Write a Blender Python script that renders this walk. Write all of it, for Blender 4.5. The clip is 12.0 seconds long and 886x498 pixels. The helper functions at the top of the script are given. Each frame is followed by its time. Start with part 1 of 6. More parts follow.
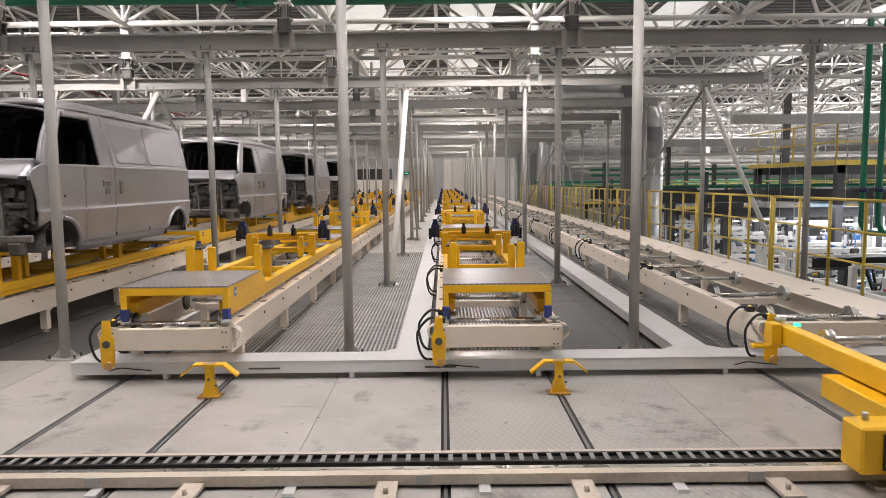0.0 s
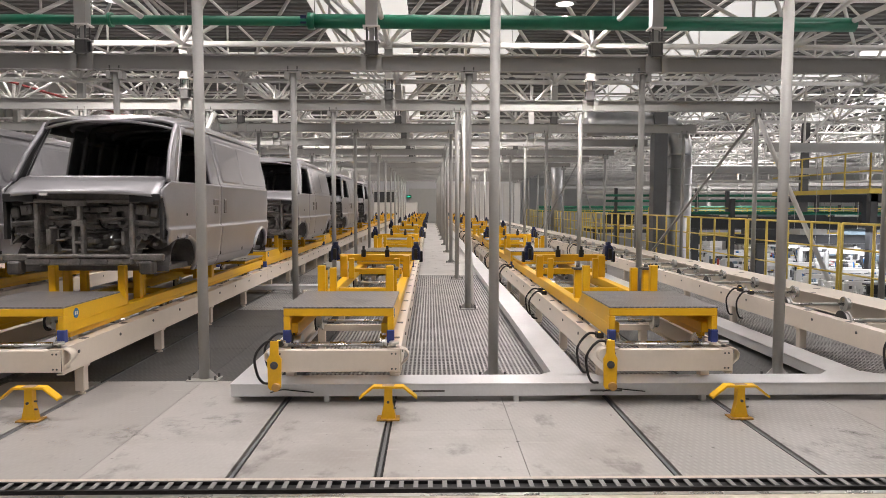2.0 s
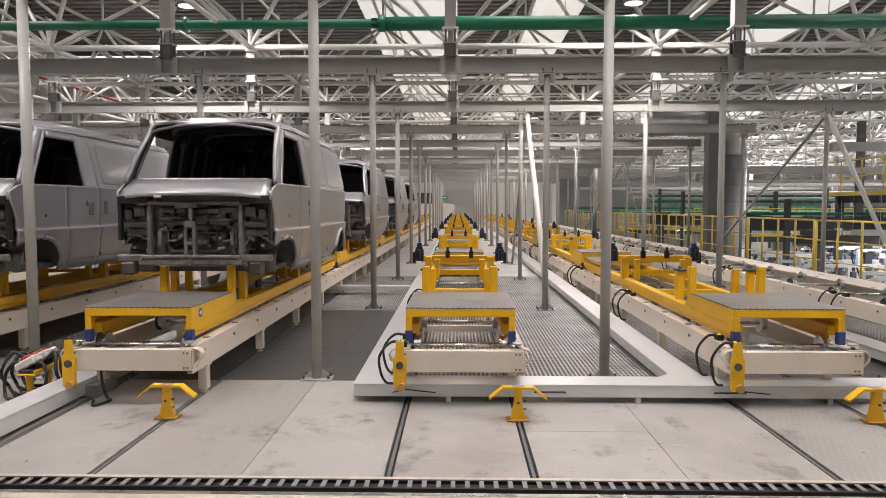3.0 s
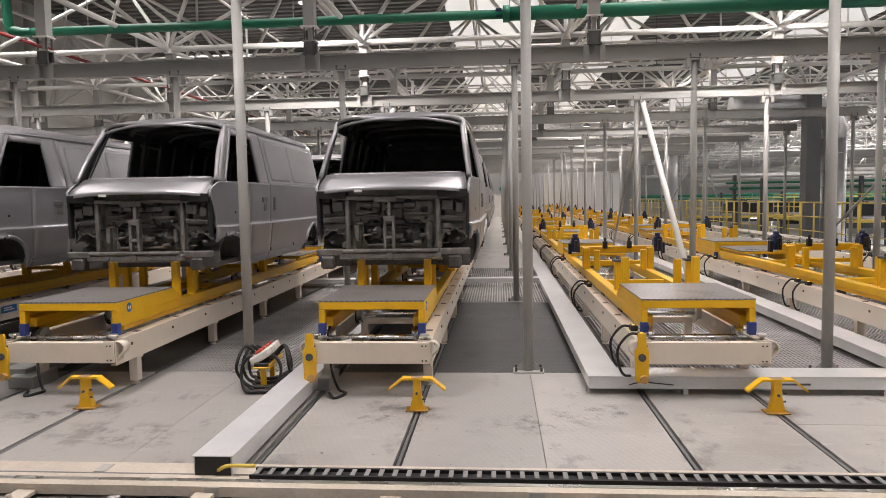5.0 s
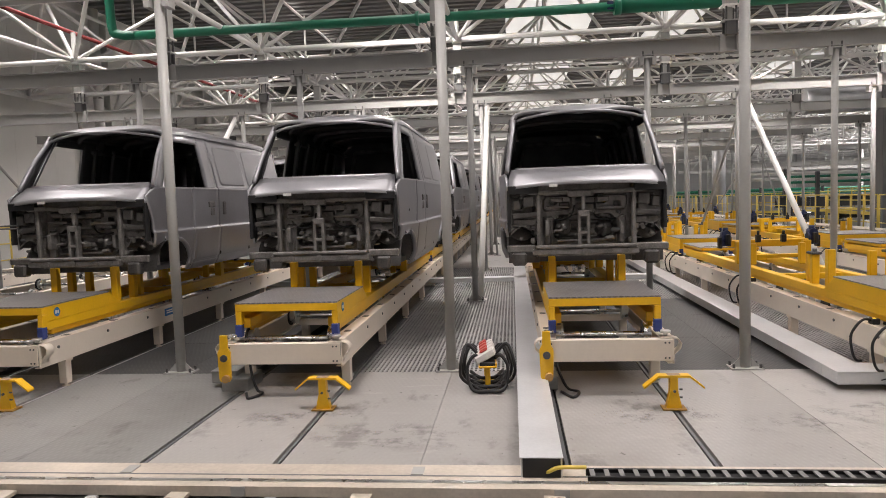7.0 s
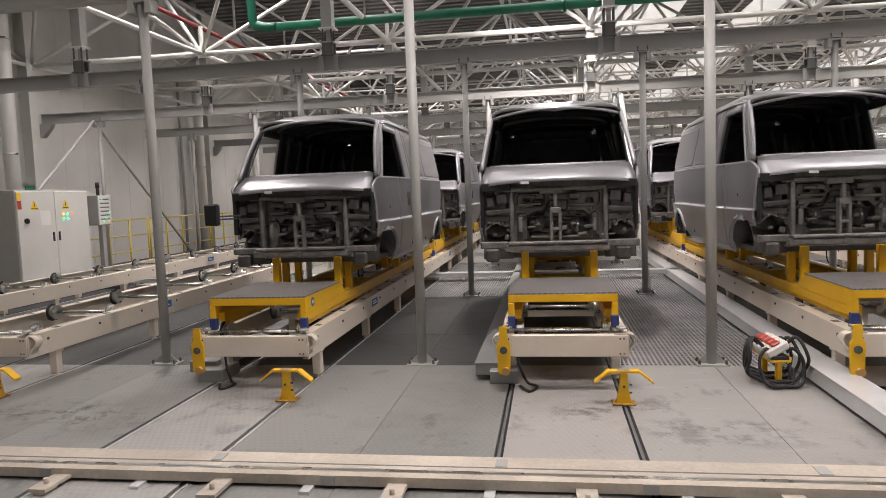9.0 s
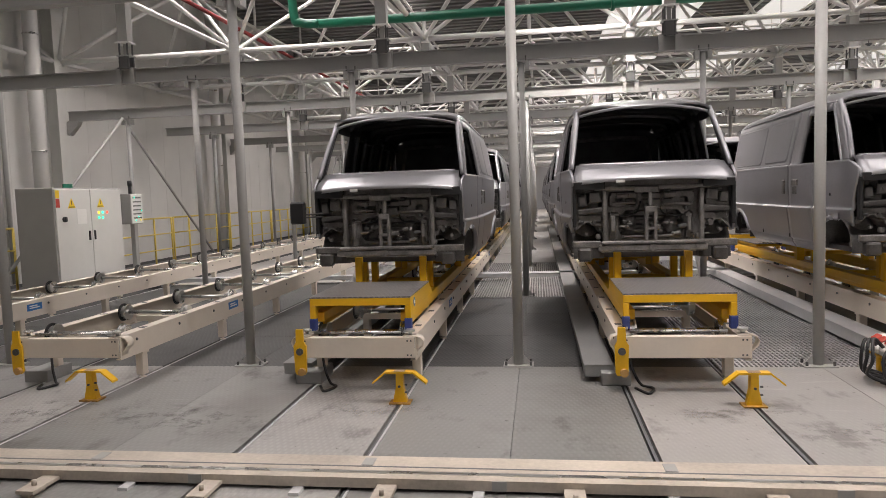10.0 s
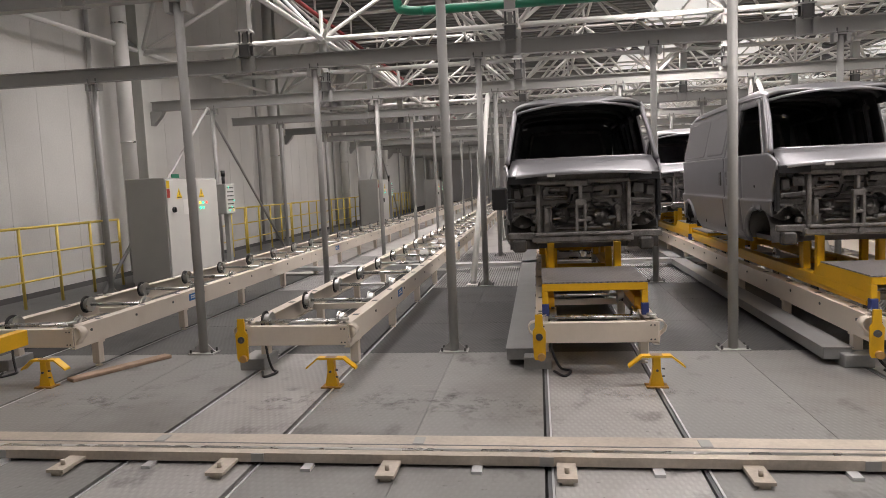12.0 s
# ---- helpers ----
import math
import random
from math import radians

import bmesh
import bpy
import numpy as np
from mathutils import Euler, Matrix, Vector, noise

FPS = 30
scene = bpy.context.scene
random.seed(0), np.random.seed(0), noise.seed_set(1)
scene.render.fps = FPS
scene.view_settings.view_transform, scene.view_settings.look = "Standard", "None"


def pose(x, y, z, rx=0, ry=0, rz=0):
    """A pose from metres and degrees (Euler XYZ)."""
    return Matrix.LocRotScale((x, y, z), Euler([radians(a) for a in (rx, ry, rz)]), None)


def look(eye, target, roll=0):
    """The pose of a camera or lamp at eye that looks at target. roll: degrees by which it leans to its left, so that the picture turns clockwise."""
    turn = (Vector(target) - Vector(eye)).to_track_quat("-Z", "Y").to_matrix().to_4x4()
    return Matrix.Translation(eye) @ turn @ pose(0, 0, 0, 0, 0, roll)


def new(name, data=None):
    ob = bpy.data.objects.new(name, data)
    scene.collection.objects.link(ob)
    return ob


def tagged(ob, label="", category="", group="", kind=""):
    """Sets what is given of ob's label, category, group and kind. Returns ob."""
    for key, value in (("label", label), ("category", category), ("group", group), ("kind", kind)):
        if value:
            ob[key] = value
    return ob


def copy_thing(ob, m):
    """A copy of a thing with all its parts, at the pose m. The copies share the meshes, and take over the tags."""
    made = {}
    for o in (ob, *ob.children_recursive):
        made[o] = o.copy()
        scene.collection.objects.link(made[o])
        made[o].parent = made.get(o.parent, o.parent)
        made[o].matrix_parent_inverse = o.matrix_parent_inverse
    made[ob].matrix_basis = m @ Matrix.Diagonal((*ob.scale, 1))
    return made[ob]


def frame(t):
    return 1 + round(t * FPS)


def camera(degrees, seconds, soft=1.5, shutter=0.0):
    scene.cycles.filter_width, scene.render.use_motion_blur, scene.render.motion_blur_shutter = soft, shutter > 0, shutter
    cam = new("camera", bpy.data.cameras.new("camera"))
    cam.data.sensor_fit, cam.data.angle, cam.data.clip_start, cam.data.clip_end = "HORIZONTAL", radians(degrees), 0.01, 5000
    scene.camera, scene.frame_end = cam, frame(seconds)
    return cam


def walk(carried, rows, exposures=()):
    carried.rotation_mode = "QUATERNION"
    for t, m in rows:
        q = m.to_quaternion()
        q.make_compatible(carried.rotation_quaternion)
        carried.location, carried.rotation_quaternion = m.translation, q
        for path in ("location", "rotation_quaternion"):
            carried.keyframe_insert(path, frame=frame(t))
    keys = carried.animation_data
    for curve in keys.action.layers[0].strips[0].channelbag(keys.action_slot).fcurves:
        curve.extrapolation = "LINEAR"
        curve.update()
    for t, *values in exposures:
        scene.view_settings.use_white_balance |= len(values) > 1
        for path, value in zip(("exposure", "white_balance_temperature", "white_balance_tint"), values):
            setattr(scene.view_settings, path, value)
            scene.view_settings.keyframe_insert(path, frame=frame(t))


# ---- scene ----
cam = camera(65.5, 12.0, soft=0.9)
PATH = [
    (0, (0.069, 0.195, 1.608), (0.066, 2.185, 1.414), -0.6),
    (0.5, (-0.289, 0.183, 1.608), (-0.278, 2.175, 1.423), -0.4),
    (1, (-0.622, 0.228, 1.567), (-0.624, 2.22, 1.394), -0.5),
    (1.5, (-0.971, 0.281, 1.585), (-0.954, 2.277, 1.463), -0.3),
    (2, (-1.41, 0.23, 1.598), (-1.372, 2.226, 1.472), 0.1),
    (2.5, (-1.797, 0.249, 1.569), (-1.794, 2.245, 1.449), 0.2),
    (3, (-2.172, 0.217, 1.598), (-2.215, 2.213, 1.475), 0.0),
    (5, (-3.732, 0.175, 1.611), (-3.895, 2.163, 1.465), -1.0),
    (5.5, (-4.134, 0.219, 1.61), (-4.312, 2.206, 1.475), -1.3),
    (6, (-4.574, 0.215, 1.594), (-4.758, 2.202, 1.463), -1.6),
    (6.5, (-5.042, 0.187, 1.598), (-5.233, 2.173, 1.454), -1.8),
    (8.5, (-7.022, 0.124, 1.604), (-7.303, 2.099, 1.464), -1.9),
    (9, (-7.543, 0.101, 1.619), (-7.849, 2.071, 1.46), -2.1),
    (9.5, (-8.038, 0.119, 1.632), (-8.342, 2.089, 1.469), -2.3),
    (10, (-8.556, 0.078, 1.63), (-8.834, 2.052, 1.472), -1.9),
    (10.5, (-9.071, 0.057, 1.617), (-9.329, 2.033, 1.45), -1.1),
    (11, (-9.578, 0.005, 1.645), (-9.842, 1.978, 1.451), -1.1),
    (11.5, (-10.073, -0.135, 1.668), (-10.332, 1.839, 1.474), -1.5),
    (12, (-10.555, -0.186, 1.665), (-10.833, 1.785, 1.477), -2.4),
]
walk(cam, [(t, look(eye, target, roll)) for t, eye, target, roll in PATH])

# ---- light ----
world = bpy.data.worlds.new("hall_air")
world.use_nodes = True
scene.world = world
world.node_tree.nodes["Background"].inputs["Color"].default_value = (0.80, 0.90, 1.0, 1)
world.node_tree.nodes["Background"].inputs["Strength"].default_value = 0.07
scene.view_settings.exposure = -0.10


# An unseen fill panel, added to brighten what lies below it.
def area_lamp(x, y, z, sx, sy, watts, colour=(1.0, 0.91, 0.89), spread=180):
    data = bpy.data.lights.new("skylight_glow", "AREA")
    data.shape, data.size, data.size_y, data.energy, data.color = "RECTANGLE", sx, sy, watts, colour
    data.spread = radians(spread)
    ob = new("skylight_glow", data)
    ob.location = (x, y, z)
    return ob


def bay_lamp(x, y, watts):
    """The light of one high bay lamp, a disc that shines downwards."""
    data = bpy.data.lights.new("high_bay_glow", "AREA")
    data.shape, data.size, data.energy, data.color = "DISK", 0.36, watts, (1.0, 0.91, 0.88)
    new("high_bay_glow", data).location = (x, y, 5.47)


BAY_X = (-7.45, 1.2)
BAY_Y = (4.6, 13.8, 22.4, 31.0, 39.6, 48.2)
for by in BAY_Y:
    for bx in BAY_X:
        bay_lamp(bx, by, 300 * (0.55 if by < 5 else 0.85 if by < 20 else 0.6))
# Added fill panels under the roof; few have a roof light above them.
FILL_WATTS = 300
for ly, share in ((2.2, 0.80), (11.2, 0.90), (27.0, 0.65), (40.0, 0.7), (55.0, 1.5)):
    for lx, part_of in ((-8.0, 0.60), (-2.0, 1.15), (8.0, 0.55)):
        area_lamp(lx, ly, 8.5, 4.0 if ly == 11.2 else 2.2, 8.0, FILL_WATTS * share * part_of, spread=180 if lx > 5 or lx == -2.0 and ly > 20 else 108)
# Added fill for the wall side, with no roof light over it.
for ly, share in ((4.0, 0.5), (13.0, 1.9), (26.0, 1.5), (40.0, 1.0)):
    area_lamp(-14.5, ly, 8.5, 3.0, 8.0, FILL_WATTS * share * 1.15, spread=122)
# Added fill panels low over the lower floor, besides its strip lights.
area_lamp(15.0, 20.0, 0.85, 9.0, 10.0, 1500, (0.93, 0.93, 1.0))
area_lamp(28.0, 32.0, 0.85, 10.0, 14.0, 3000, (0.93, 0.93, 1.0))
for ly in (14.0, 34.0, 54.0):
    area_lamp(22.0, ly, 8.5, 8.0, 8.0, FILL_WATTS * 8.0)


# ---- materials ----
def mat(name, colour, rough=0.5, metal=0.0, spread=0.15, scale=6.0, grain=60.0, bump=0.0, rand=0.0, emit=0.0):
    m = bpy.data.materials.new(name)
    m.use_nodes = True
    nt = m.node_tree
    b = nt.nodes["Principled BSDF"]
    b.inputs["Metallic"].default_value = metal
    co = nt.nodes.new("ShaderNodeTexCoord")
    big = nt.nodes.new("ShaderNodeTexNoise")
    big.inputs["Scale"].default_value = scale
    big.inputs["Detail"].default_value = 6
    fine = nt.nodes.new("ShaderNodeTexNoise")
    fine.inputs["Scale"].default_value = grain
    fine.inputs["Detail"].default_value = 3
    for n in (big, fine):
        nt.links.new(co.outputs["Object"], n.inputs["Vector"])
    ad = nt.nodes.new("ShaderNodeMath")
    ad.operation = "MULTIPLY_ADD"
    ad.inputs[1].default_value = 0.7
    nt.links.new(big.outputs["Fac"], ad.inputs[0])
    fm = nt.nodes.new("ShaderNodeMath")
    fm.operation = "MULTIPLY"
    fm.inputs[1].default_value = 0.3
    nt.links.new(fine.outputs["Fac"], fm.inputs[0])
    nt.links.new(fm.outputs[0], ad.inputs[2])
    last = ad.outputs[0]
    if rand:
        info = nt.nodes.new("ShaderNodeObjectInfo")
        rm = nt.nodes.new("ShaderNodeMath")
        rm.operation = "MULTIPLY_ADD"
        rm.inputs[1].default_value = rand
        nt.links.new(info.outputs["Random"], rm.inputs[0])
        nt.links.new(last, rm.inputs[2])
        last = rm.outputs[0]
    ramp = nt.nodes.new("ShaderNodeValToRGB")
    lo = [max(0.0, c * (1 - spread)) for c in colour]
    hi = [min(1.0, c * (1 + spread)) for c in colour]
    ramp.color_ramp.elements[0].position, ramp.color_ramp.elements[0].color = 0.3, (*lo, 1)
    ramp.color_ramp.elements[1].position, ramp.color_ramp.elements[1].color = 0.7 + rand, (*hi, 1)
    nt.links.new(last, ramp.inputs["Fac"])
    nt.links.new(ramp.outputs["Color"], b.inputs["Base Color"])
    rr = nt.nodes.new("ShaderNodeMapRange")
    rr.inputs["To Min"].default_value, rr.inputs["To Max"].default_value = max(0.02, rough - 0.08), min(1.0, rough + 0.08)
    nt.links.new(big.outputs["Fac"], rr.inputs["Value"])
    nt.links.new(rr.outputs["Result"], b.inputs["Roughness"])
    if bump:
        bp = nt.nodes.new("ShaderNodeBump")
        bp.inputs["Strength"].default_value = bump
        bp.inputs["Distance"].default_value = 0.004
        nt.links.new(fine.outputs["Fac"], bp.inputs["Height"])
        nt.links.new(bp.outputs["Normal"], b.inputs["Normal"])
    if emit:
        b.inputs["Emission Color"].default_value = (*colour, 1)
        b.inputs["Emission Strength"].default_value = emit
    return m


def floor_mat(name, colour, dirt, rough, relief, worn=0.12, vary=0.8):
    """Chequered steel plate: raised studs, grime in patches, worn paler tracks; worn sets the shine painted on studs.
    """
    m = mat(name, colour, rough, 0.0, 0.10, 1.3, 45, 0.0, 0.0)
    nt = m.node_tree
    b = nt.nodes["Principled BSDF"]
    geo = nt.nodes.new("ShaderNodeNewGeometry")
    old = b.inputs["Base Color"].links[0].from_socket

    def noise_at(scale, detail, stretch=(1, 1, 1)):
        mp = nt.nodes.new("ShaderNodeMapping")
        mp.inputs["Scale"].default_value = stretch
        nt.links.new(geo.outputs["Position"], mp.inputs["Vector"])
        n = nt.nodes.new("ShaderNodeTexNoise")
        n.inputs["Scale"].default_value, n.inputs["Detail"].default_value, n.inputs["Roughness"].default_value = scale, detail, 0.62
        nt.links.new(mp.outputs["Vector"], n.inputs["Vector"])
        return n.outputs["Fac"]

    def span(value, lo, hi):
        r = nt.nodes.new("ShaderNodeMapRange")
        r.inputs["From Min"].default_value, r.inputs["From Max"].default_value = lo, hi
        nt.links.new(value, r.inputs["Value"])
        return r.outputs["Result"]

    def blend(fac, a, c, amount):
        mx = nt.nodes.new("ShaderNodeMix")
        mx.data_type = "RGBA"
        ml = nt.nodes.new("ShaderNodeMath")
        ml.operation = "MULTIPLY"
        ml.inputs[1].default_value = amount
        nt.links.new(fac, ml.inputs[0])
        nt.links.new(ml.outputs[0], mx.inputs["Factor"])
        nt.links.new(a, mx.inputs["A"])
        mx.inputs["B"].default_value = (*c, 1)
        return mx.outputs["Result"]

    info = nt.nodes.new("ShaderNodeObjectInfo")
    col = blend(info.outputs["Random"], old, [c * 0.62 for c in colour], vary)
    col = blend(span(noise_at(0.8, 9), 0.48, 0.66), col, dirt, 0.62)
    col = blend(span(noise_at(2.6, 9, (1, 0.6, 1)), 0.57, 0.66), col, [c * 0.5 for c in dirt], 0.6)
    col = blend(span(noise_at(14.0, 4), 0.66, 0.72), col, (0.05, 0.045, 0.04), 0.75)
    col = blend(span(noise_at(5.0, 6, (0.4, 2.2, 1)), 0.60, 0.80), col, [min(0.85, c * 1.35) for c in colour], 0.5)
    mp = nt.nodes.new("ShaderNodeMapping")
    mp.inputs["Rotation"].default_value = (0, 0, radians(45))
    mp.inputs["Scale"].default_value = (1.0, 0.42, 1.0)
    nt.links.new(geo.outputs["Position"], mp.inputs["Vector"])
    vo = nt.nodes.new("ShaderNodeTexVoronoi")
    vo.inputs["Scale"].default_value, vo.inputs["Randomness"].default_value = 30.0, 0.0
    nt.links.new(mp.outputs["Vector"], vo.inputs["Vector"])
    stud = span(vo.outputs["Distance"], 0.42, 0.15)
    # Stud tops painted paler, a shine put into the colour.
    col = blend(stud, col, [min(0.8, c * 1.5) for c in colour], worn)
    nt.links.new(col, b.inputs["Base Color"])
    bp = nt.nodes.new("ShaderNodeBump")
    bp.inputs["Strength"].default_value, bp.inputs["Distance"].default_value = relief, 0.004
    nt.links.new(stud, bp.inputs["Height"])
    nt.links.new(bp.outputs["Normal"], b.inputs["Normal"])
    return m


M_PLATE = floor_mat("worn_pale_plate", (0.39, 0.378, 0.36), (0.25, 0.235, 0.215), 0.44, 0.12, 0.03, 0.45)
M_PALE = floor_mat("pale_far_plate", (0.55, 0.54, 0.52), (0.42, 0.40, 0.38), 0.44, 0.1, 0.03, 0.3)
M_STUD = floor_mat("chequered_plate", (0.38, 0.375, 0.36), (0.22, 0.205, 0.19), 0.40, 0.35, 0.14, 0.4)
M_GREYPLATE = floor_mat("grey_plate", (0.25, 0.25, 0.24), (0.14, 0.13, 0.12), 0.42, 0.2, 0.08, 0.4)
# Dark plates, coloured deeper to hold the shade under the conveyors.
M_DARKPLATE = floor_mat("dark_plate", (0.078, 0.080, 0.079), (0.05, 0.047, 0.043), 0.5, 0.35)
# Near-black that paints in the shade of gaps, voids and the cab.
M_VOID = mat("gap_shade", (0.03, 0.03, 0.03), 0.8)
M_GRATE = mat("galvanised_grating", (0.36, 0.36, 0.355), 0.45, 0.2, 0.25, 2.0, 60)
M_CREAM = mat("cream_paint", (0.70, 0.63, 0.54), 0.40, 0.0, 0.06, 3.0, 50)
M_TRACK = mat("worn_track_paint", (0.50, 0.445, 0.375), 0.42, 0.0, 0.28, 1.6, 40)
M_YELLOW = mat("yellow_paint", (0.80, 0.46, 0.012), 0.38, 0.0, 0.10, 3.0, 50)
M_WORN = mat("worn_yellow_paint", (0.34, 0.18, 0.03), 0.6, 0.0, 0.5, 14, 60)
M_RAIL = mat("rail_yellow_paint", (0.70, 0.53, 0.10), 0.45, 0.0, 0.10, 3.0, 50)
M_BLUE = mat("navy_plastic", (0.014, 0.024, 0.085), 0.4)
M_DECK = floor_mat("grey_deck", (0.21, 0.20, 0.195), (0.13, 0.12, 0.11), 0.30, 1.0, 0.6)
M_STEELPOST = mat("grey_post_paint", (0.37, 0.37, 0.355), 0.42, 0.0, 0.08, 3, 50)
M_BEAM = mat("grey_beam_paint", (0.36, 0.36, 0.345), 0.48, 0.0, 0.08, 2, 40)
M_WHITE = mat("white_tube_paint", (0.70, 0.695, 0.67), 0.45, 0.0, 0.05, 2, 40)
M_DARK = mat("dark_steel", (0.10, 0.10, 0.10), 0.5, 0.3)
M_TRAY = mat("galvanised_sheet", (0.66, 0.67, 0.68), 0.34, 0.35, 0.10, 3.0, 50)
# Dull sheet, darkened from M_TRAY by the shade beside the vans.
M_DULLTRAY = mat("dull_shaded_sheet", (0.30, 0.305, 0.30), 0.45, 0.3, 0.15, 3.0, 50)
M_ZINC = mat("zinc_steel", (0.60, 0.60, 0.58), 0.28, 0.9, 0.12, 5, 60)
M_RUBBER = mat("black_rubber", (0.015, 0.015, 0.016), 0.5)
M_WALL = mat("wall_panel_paint", (0.62, 0.615, 0.59), 0.55, 0.0, 0.13, 0.6, 30)
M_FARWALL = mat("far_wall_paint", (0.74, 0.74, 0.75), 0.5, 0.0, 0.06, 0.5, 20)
M_CAB = mat("cabinet_grey", (0.60, 0.60, 0.57), 0.45, 0.0, 0.04, 3, 40)
M_GREEN = mat("green_pipe_paint", (0.010, 0.165, 0.092), 0.4, 0.0, 0.15, 3, 40)
M_ROOF = mat("roof_sheet", (0.18, 0.18, 0.175), 0.6, 0.0, 0.1, 1, 30)
M_SKY = mat("skylight_sheet", (1.0, 0.98, 0.95), 0.5, 0.0, 0.0, emit=0.55)
M_BODY = mat("primed_body_steel", (0.40, 0.40, 0.42), 0.33, 0.56, 0.10, 2.0, 40)
# Body steel darkened: the shade inside the closed shell is in this colour.
M_BODYSHADE = mat("shaded_inner_steel", (0.13, 0.13, 0.135), 0.45, 0.4, 0.3, 6, 60)
M_CHAIN = mat("grey_plastic", (0.22, 0.22, 0.215), 0.5)
M_LOWFLOOR = mat("lower_floor_paint", (0.68, 0.69, 0.73), 0.35, 0.0, 0.2, 0.8, 20)
M_HANGER = mat("hanger_steel", (0.13, 0.13, 0.127), 0.5, 0.2)
M_DARKGREY = mat("dark_grey_paint", (0.13, 0.135, 0.14), 0.5, 0.0, 0.15, 2, 30)
M_GIRDER = mat("girder_paint", (0.05, 0.052, 0.055), 0.5, 0.0, 0.2, 2, 30)
M_BLUEGREY = mat("blue_grey_paint", (0.16, 0.22, 0.26), 0.45, 0.0, 0.15, 2, 30)
M_BLUEBUF = mat("blue_rubber", (0.03, 0.05, 0.20), 0.6)
M_LABELBLUE = mat("blue_label", (0.03, 0.16, 0.42), 0.5)
M_BRASS = mat("worn_brass", (0.55, 0.33, 0.12), 0.4, 0.6)
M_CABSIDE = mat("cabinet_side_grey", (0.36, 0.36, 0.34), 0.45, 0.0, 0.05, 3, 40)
M_SIGN = mat("warning_yellow", (0.80, 0.55, 0.02), 0.5)
M_RED = mat("red_plastic", (0.45, 0.05, 0.03), 0.45)
M_REDPIPE = mat("dark_red_paint", (0.20, 0.02, 0.018), 0.45)
M_SOCKET = mat("pale_plastic", (0.70, 0.68, 0.64), 0.4)
M_WOOD = mat("weathered_wood", (0.34, 0.24, 0.17), 0.7, 0.0, 0.3, 12, 90, 0.5)
M_DUCT = mat("duct_zinc", (0.50, 0.51, 0.52), 0.35, 0.7, 0.18, 3, 40)
M_LENS = mat("lamp_lens", (0.95, 0.93, 0.90), 0.3, emit=1.5)
M_LEDAMBER = mat("amber_light", (1.0, 0.55, 0.05), 0.4, emit=2.0)
M_LEDGREEN = mat("green_light", (0.05, 0.85, 0.45), 0.4, emit=2.0)
M_LEDRED = mat("red_light", (1.0, 0.10, 0.05), 0.4, emit=2.0)
M_TUBE = mat("lamp_tube", (1.0, 0.98, 0.95), 0.4, emit=6.0)
# Front-end steel below the body tone: shade under the bonnet is painted in.
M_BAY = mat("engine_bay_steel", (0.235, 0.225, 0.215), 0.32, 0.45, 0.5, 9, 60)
# Still darker copy, with the shade of arches and lamp corners in it.
M_BAYSHADE = mat("shaded_bay_steel", (0.10, 0.096, 0.092), 0.40, 0.4, 0.5, 6, 50)


def stain_mat(name, colour):
    """A patchy film of dried oil and dirt, thin at its rim."""
    m = mat(name, colour, 0.45, 0.0, 0.3, 4, 40)
    nt = m.node_tree
    b = nt.nodes["Principled BSDF"]
    co = nt.nodes.new("ShaderNodeTexCoord")
    ln = nt.nodes.new("ShaderNodeVectorMath")
    ln.operation = "LENGTH"
    nt.links.new(co.outputs["Object"], ln.inputs[0])
    rim = nt.nodes.new("ShaderNodeMapRange")
    rim.inputs["From Min"].default_value, rim.inputs["From Max"].default_value = 1.0, 0.2
    nt.links.new(ln.outputs["Value"], rim.inputs["Value"])
    geo = nt.nodes.new("ShaderNodeNewGeometry")
    n = nt.nodes.new("ShaderNodeTexNoise")
    n.inputs["Scale"].default_value, n.inputs["Detail"].default_value, n.inputs["Roughness"].default_value = 5.0, 9, 0.7
    nt.links.new(geo.outputs["Position"], n.inputs["Vector"])
    sp = nt.nodes.new("ShaderNodeMapRange")
    sp.inputs["From Min"].default_value, sp.inputs["From Max"].default_value = 0.49, 0.80
    nt.links.new(n.outputs["Fac"], sp.inputs["Value"])
    mu = nt.nodes.new("ShaderNodeMath")
    mu.operation = "MULTIPLY"
    nt.links.new(rim.outputs["Result"], mu.inputs[0])
    nt.links.new(sp.outputs["Result"], mu.inputs[1])
    nt.links.new(mu.outputs[0], b.inputs["Alpha"])
    return m


M_STAIN = stain_mat("oil_stain", (0.05, 0.045, 0.04))

# ---- builders ----
def box(bm, x0, y0, z0, x1, y1, z1):
    v = [bm.verts.new(p) for p in ((x0, y0, z0), (x1, y0, z0), (x1, y1, z0), (x0, y1, z0), (x0, y0, z1), (x1, y0, z1), (x1, y1, z1), (x0, y1, z1))]
    for f in ((0, 3, 2, 1), (4, 5, 6, 7), (0, 1, 5, 4), (1, 2, 6, 5), (2, 3, 7, 6), (3, 0, 4, 7)):
        bm.faces.new([v[i] for i in f])
    return v


def rod(bm, a, b, r, n=10, r2=None):
    a, b = Vector(a), Vector(b)
    d = (b - a).normalized()
    u = d.orthogonal().normalized()
    w = d.cross(u)
    r2 = r if r2 is None else r2
    rings = []
    for p, rad in ((a, r), (b, r2)):
        rings.append([bm.verts.new(p + rad * (math.cos(2 * math.pi * i / n) * u + math.sin(2 * math.pi * i / n) * w)) for i in range(n)])
    for i in range(n):
        f = bm.faces.new((rings[0][i], rings[0][(i + 1) % n], rings[1][(i + 1) % n], rings[1][i]))
        f.smooth = n > 6
    bm.faces.new(rings[0][::-1])
    bm.faces.new(rings[1])


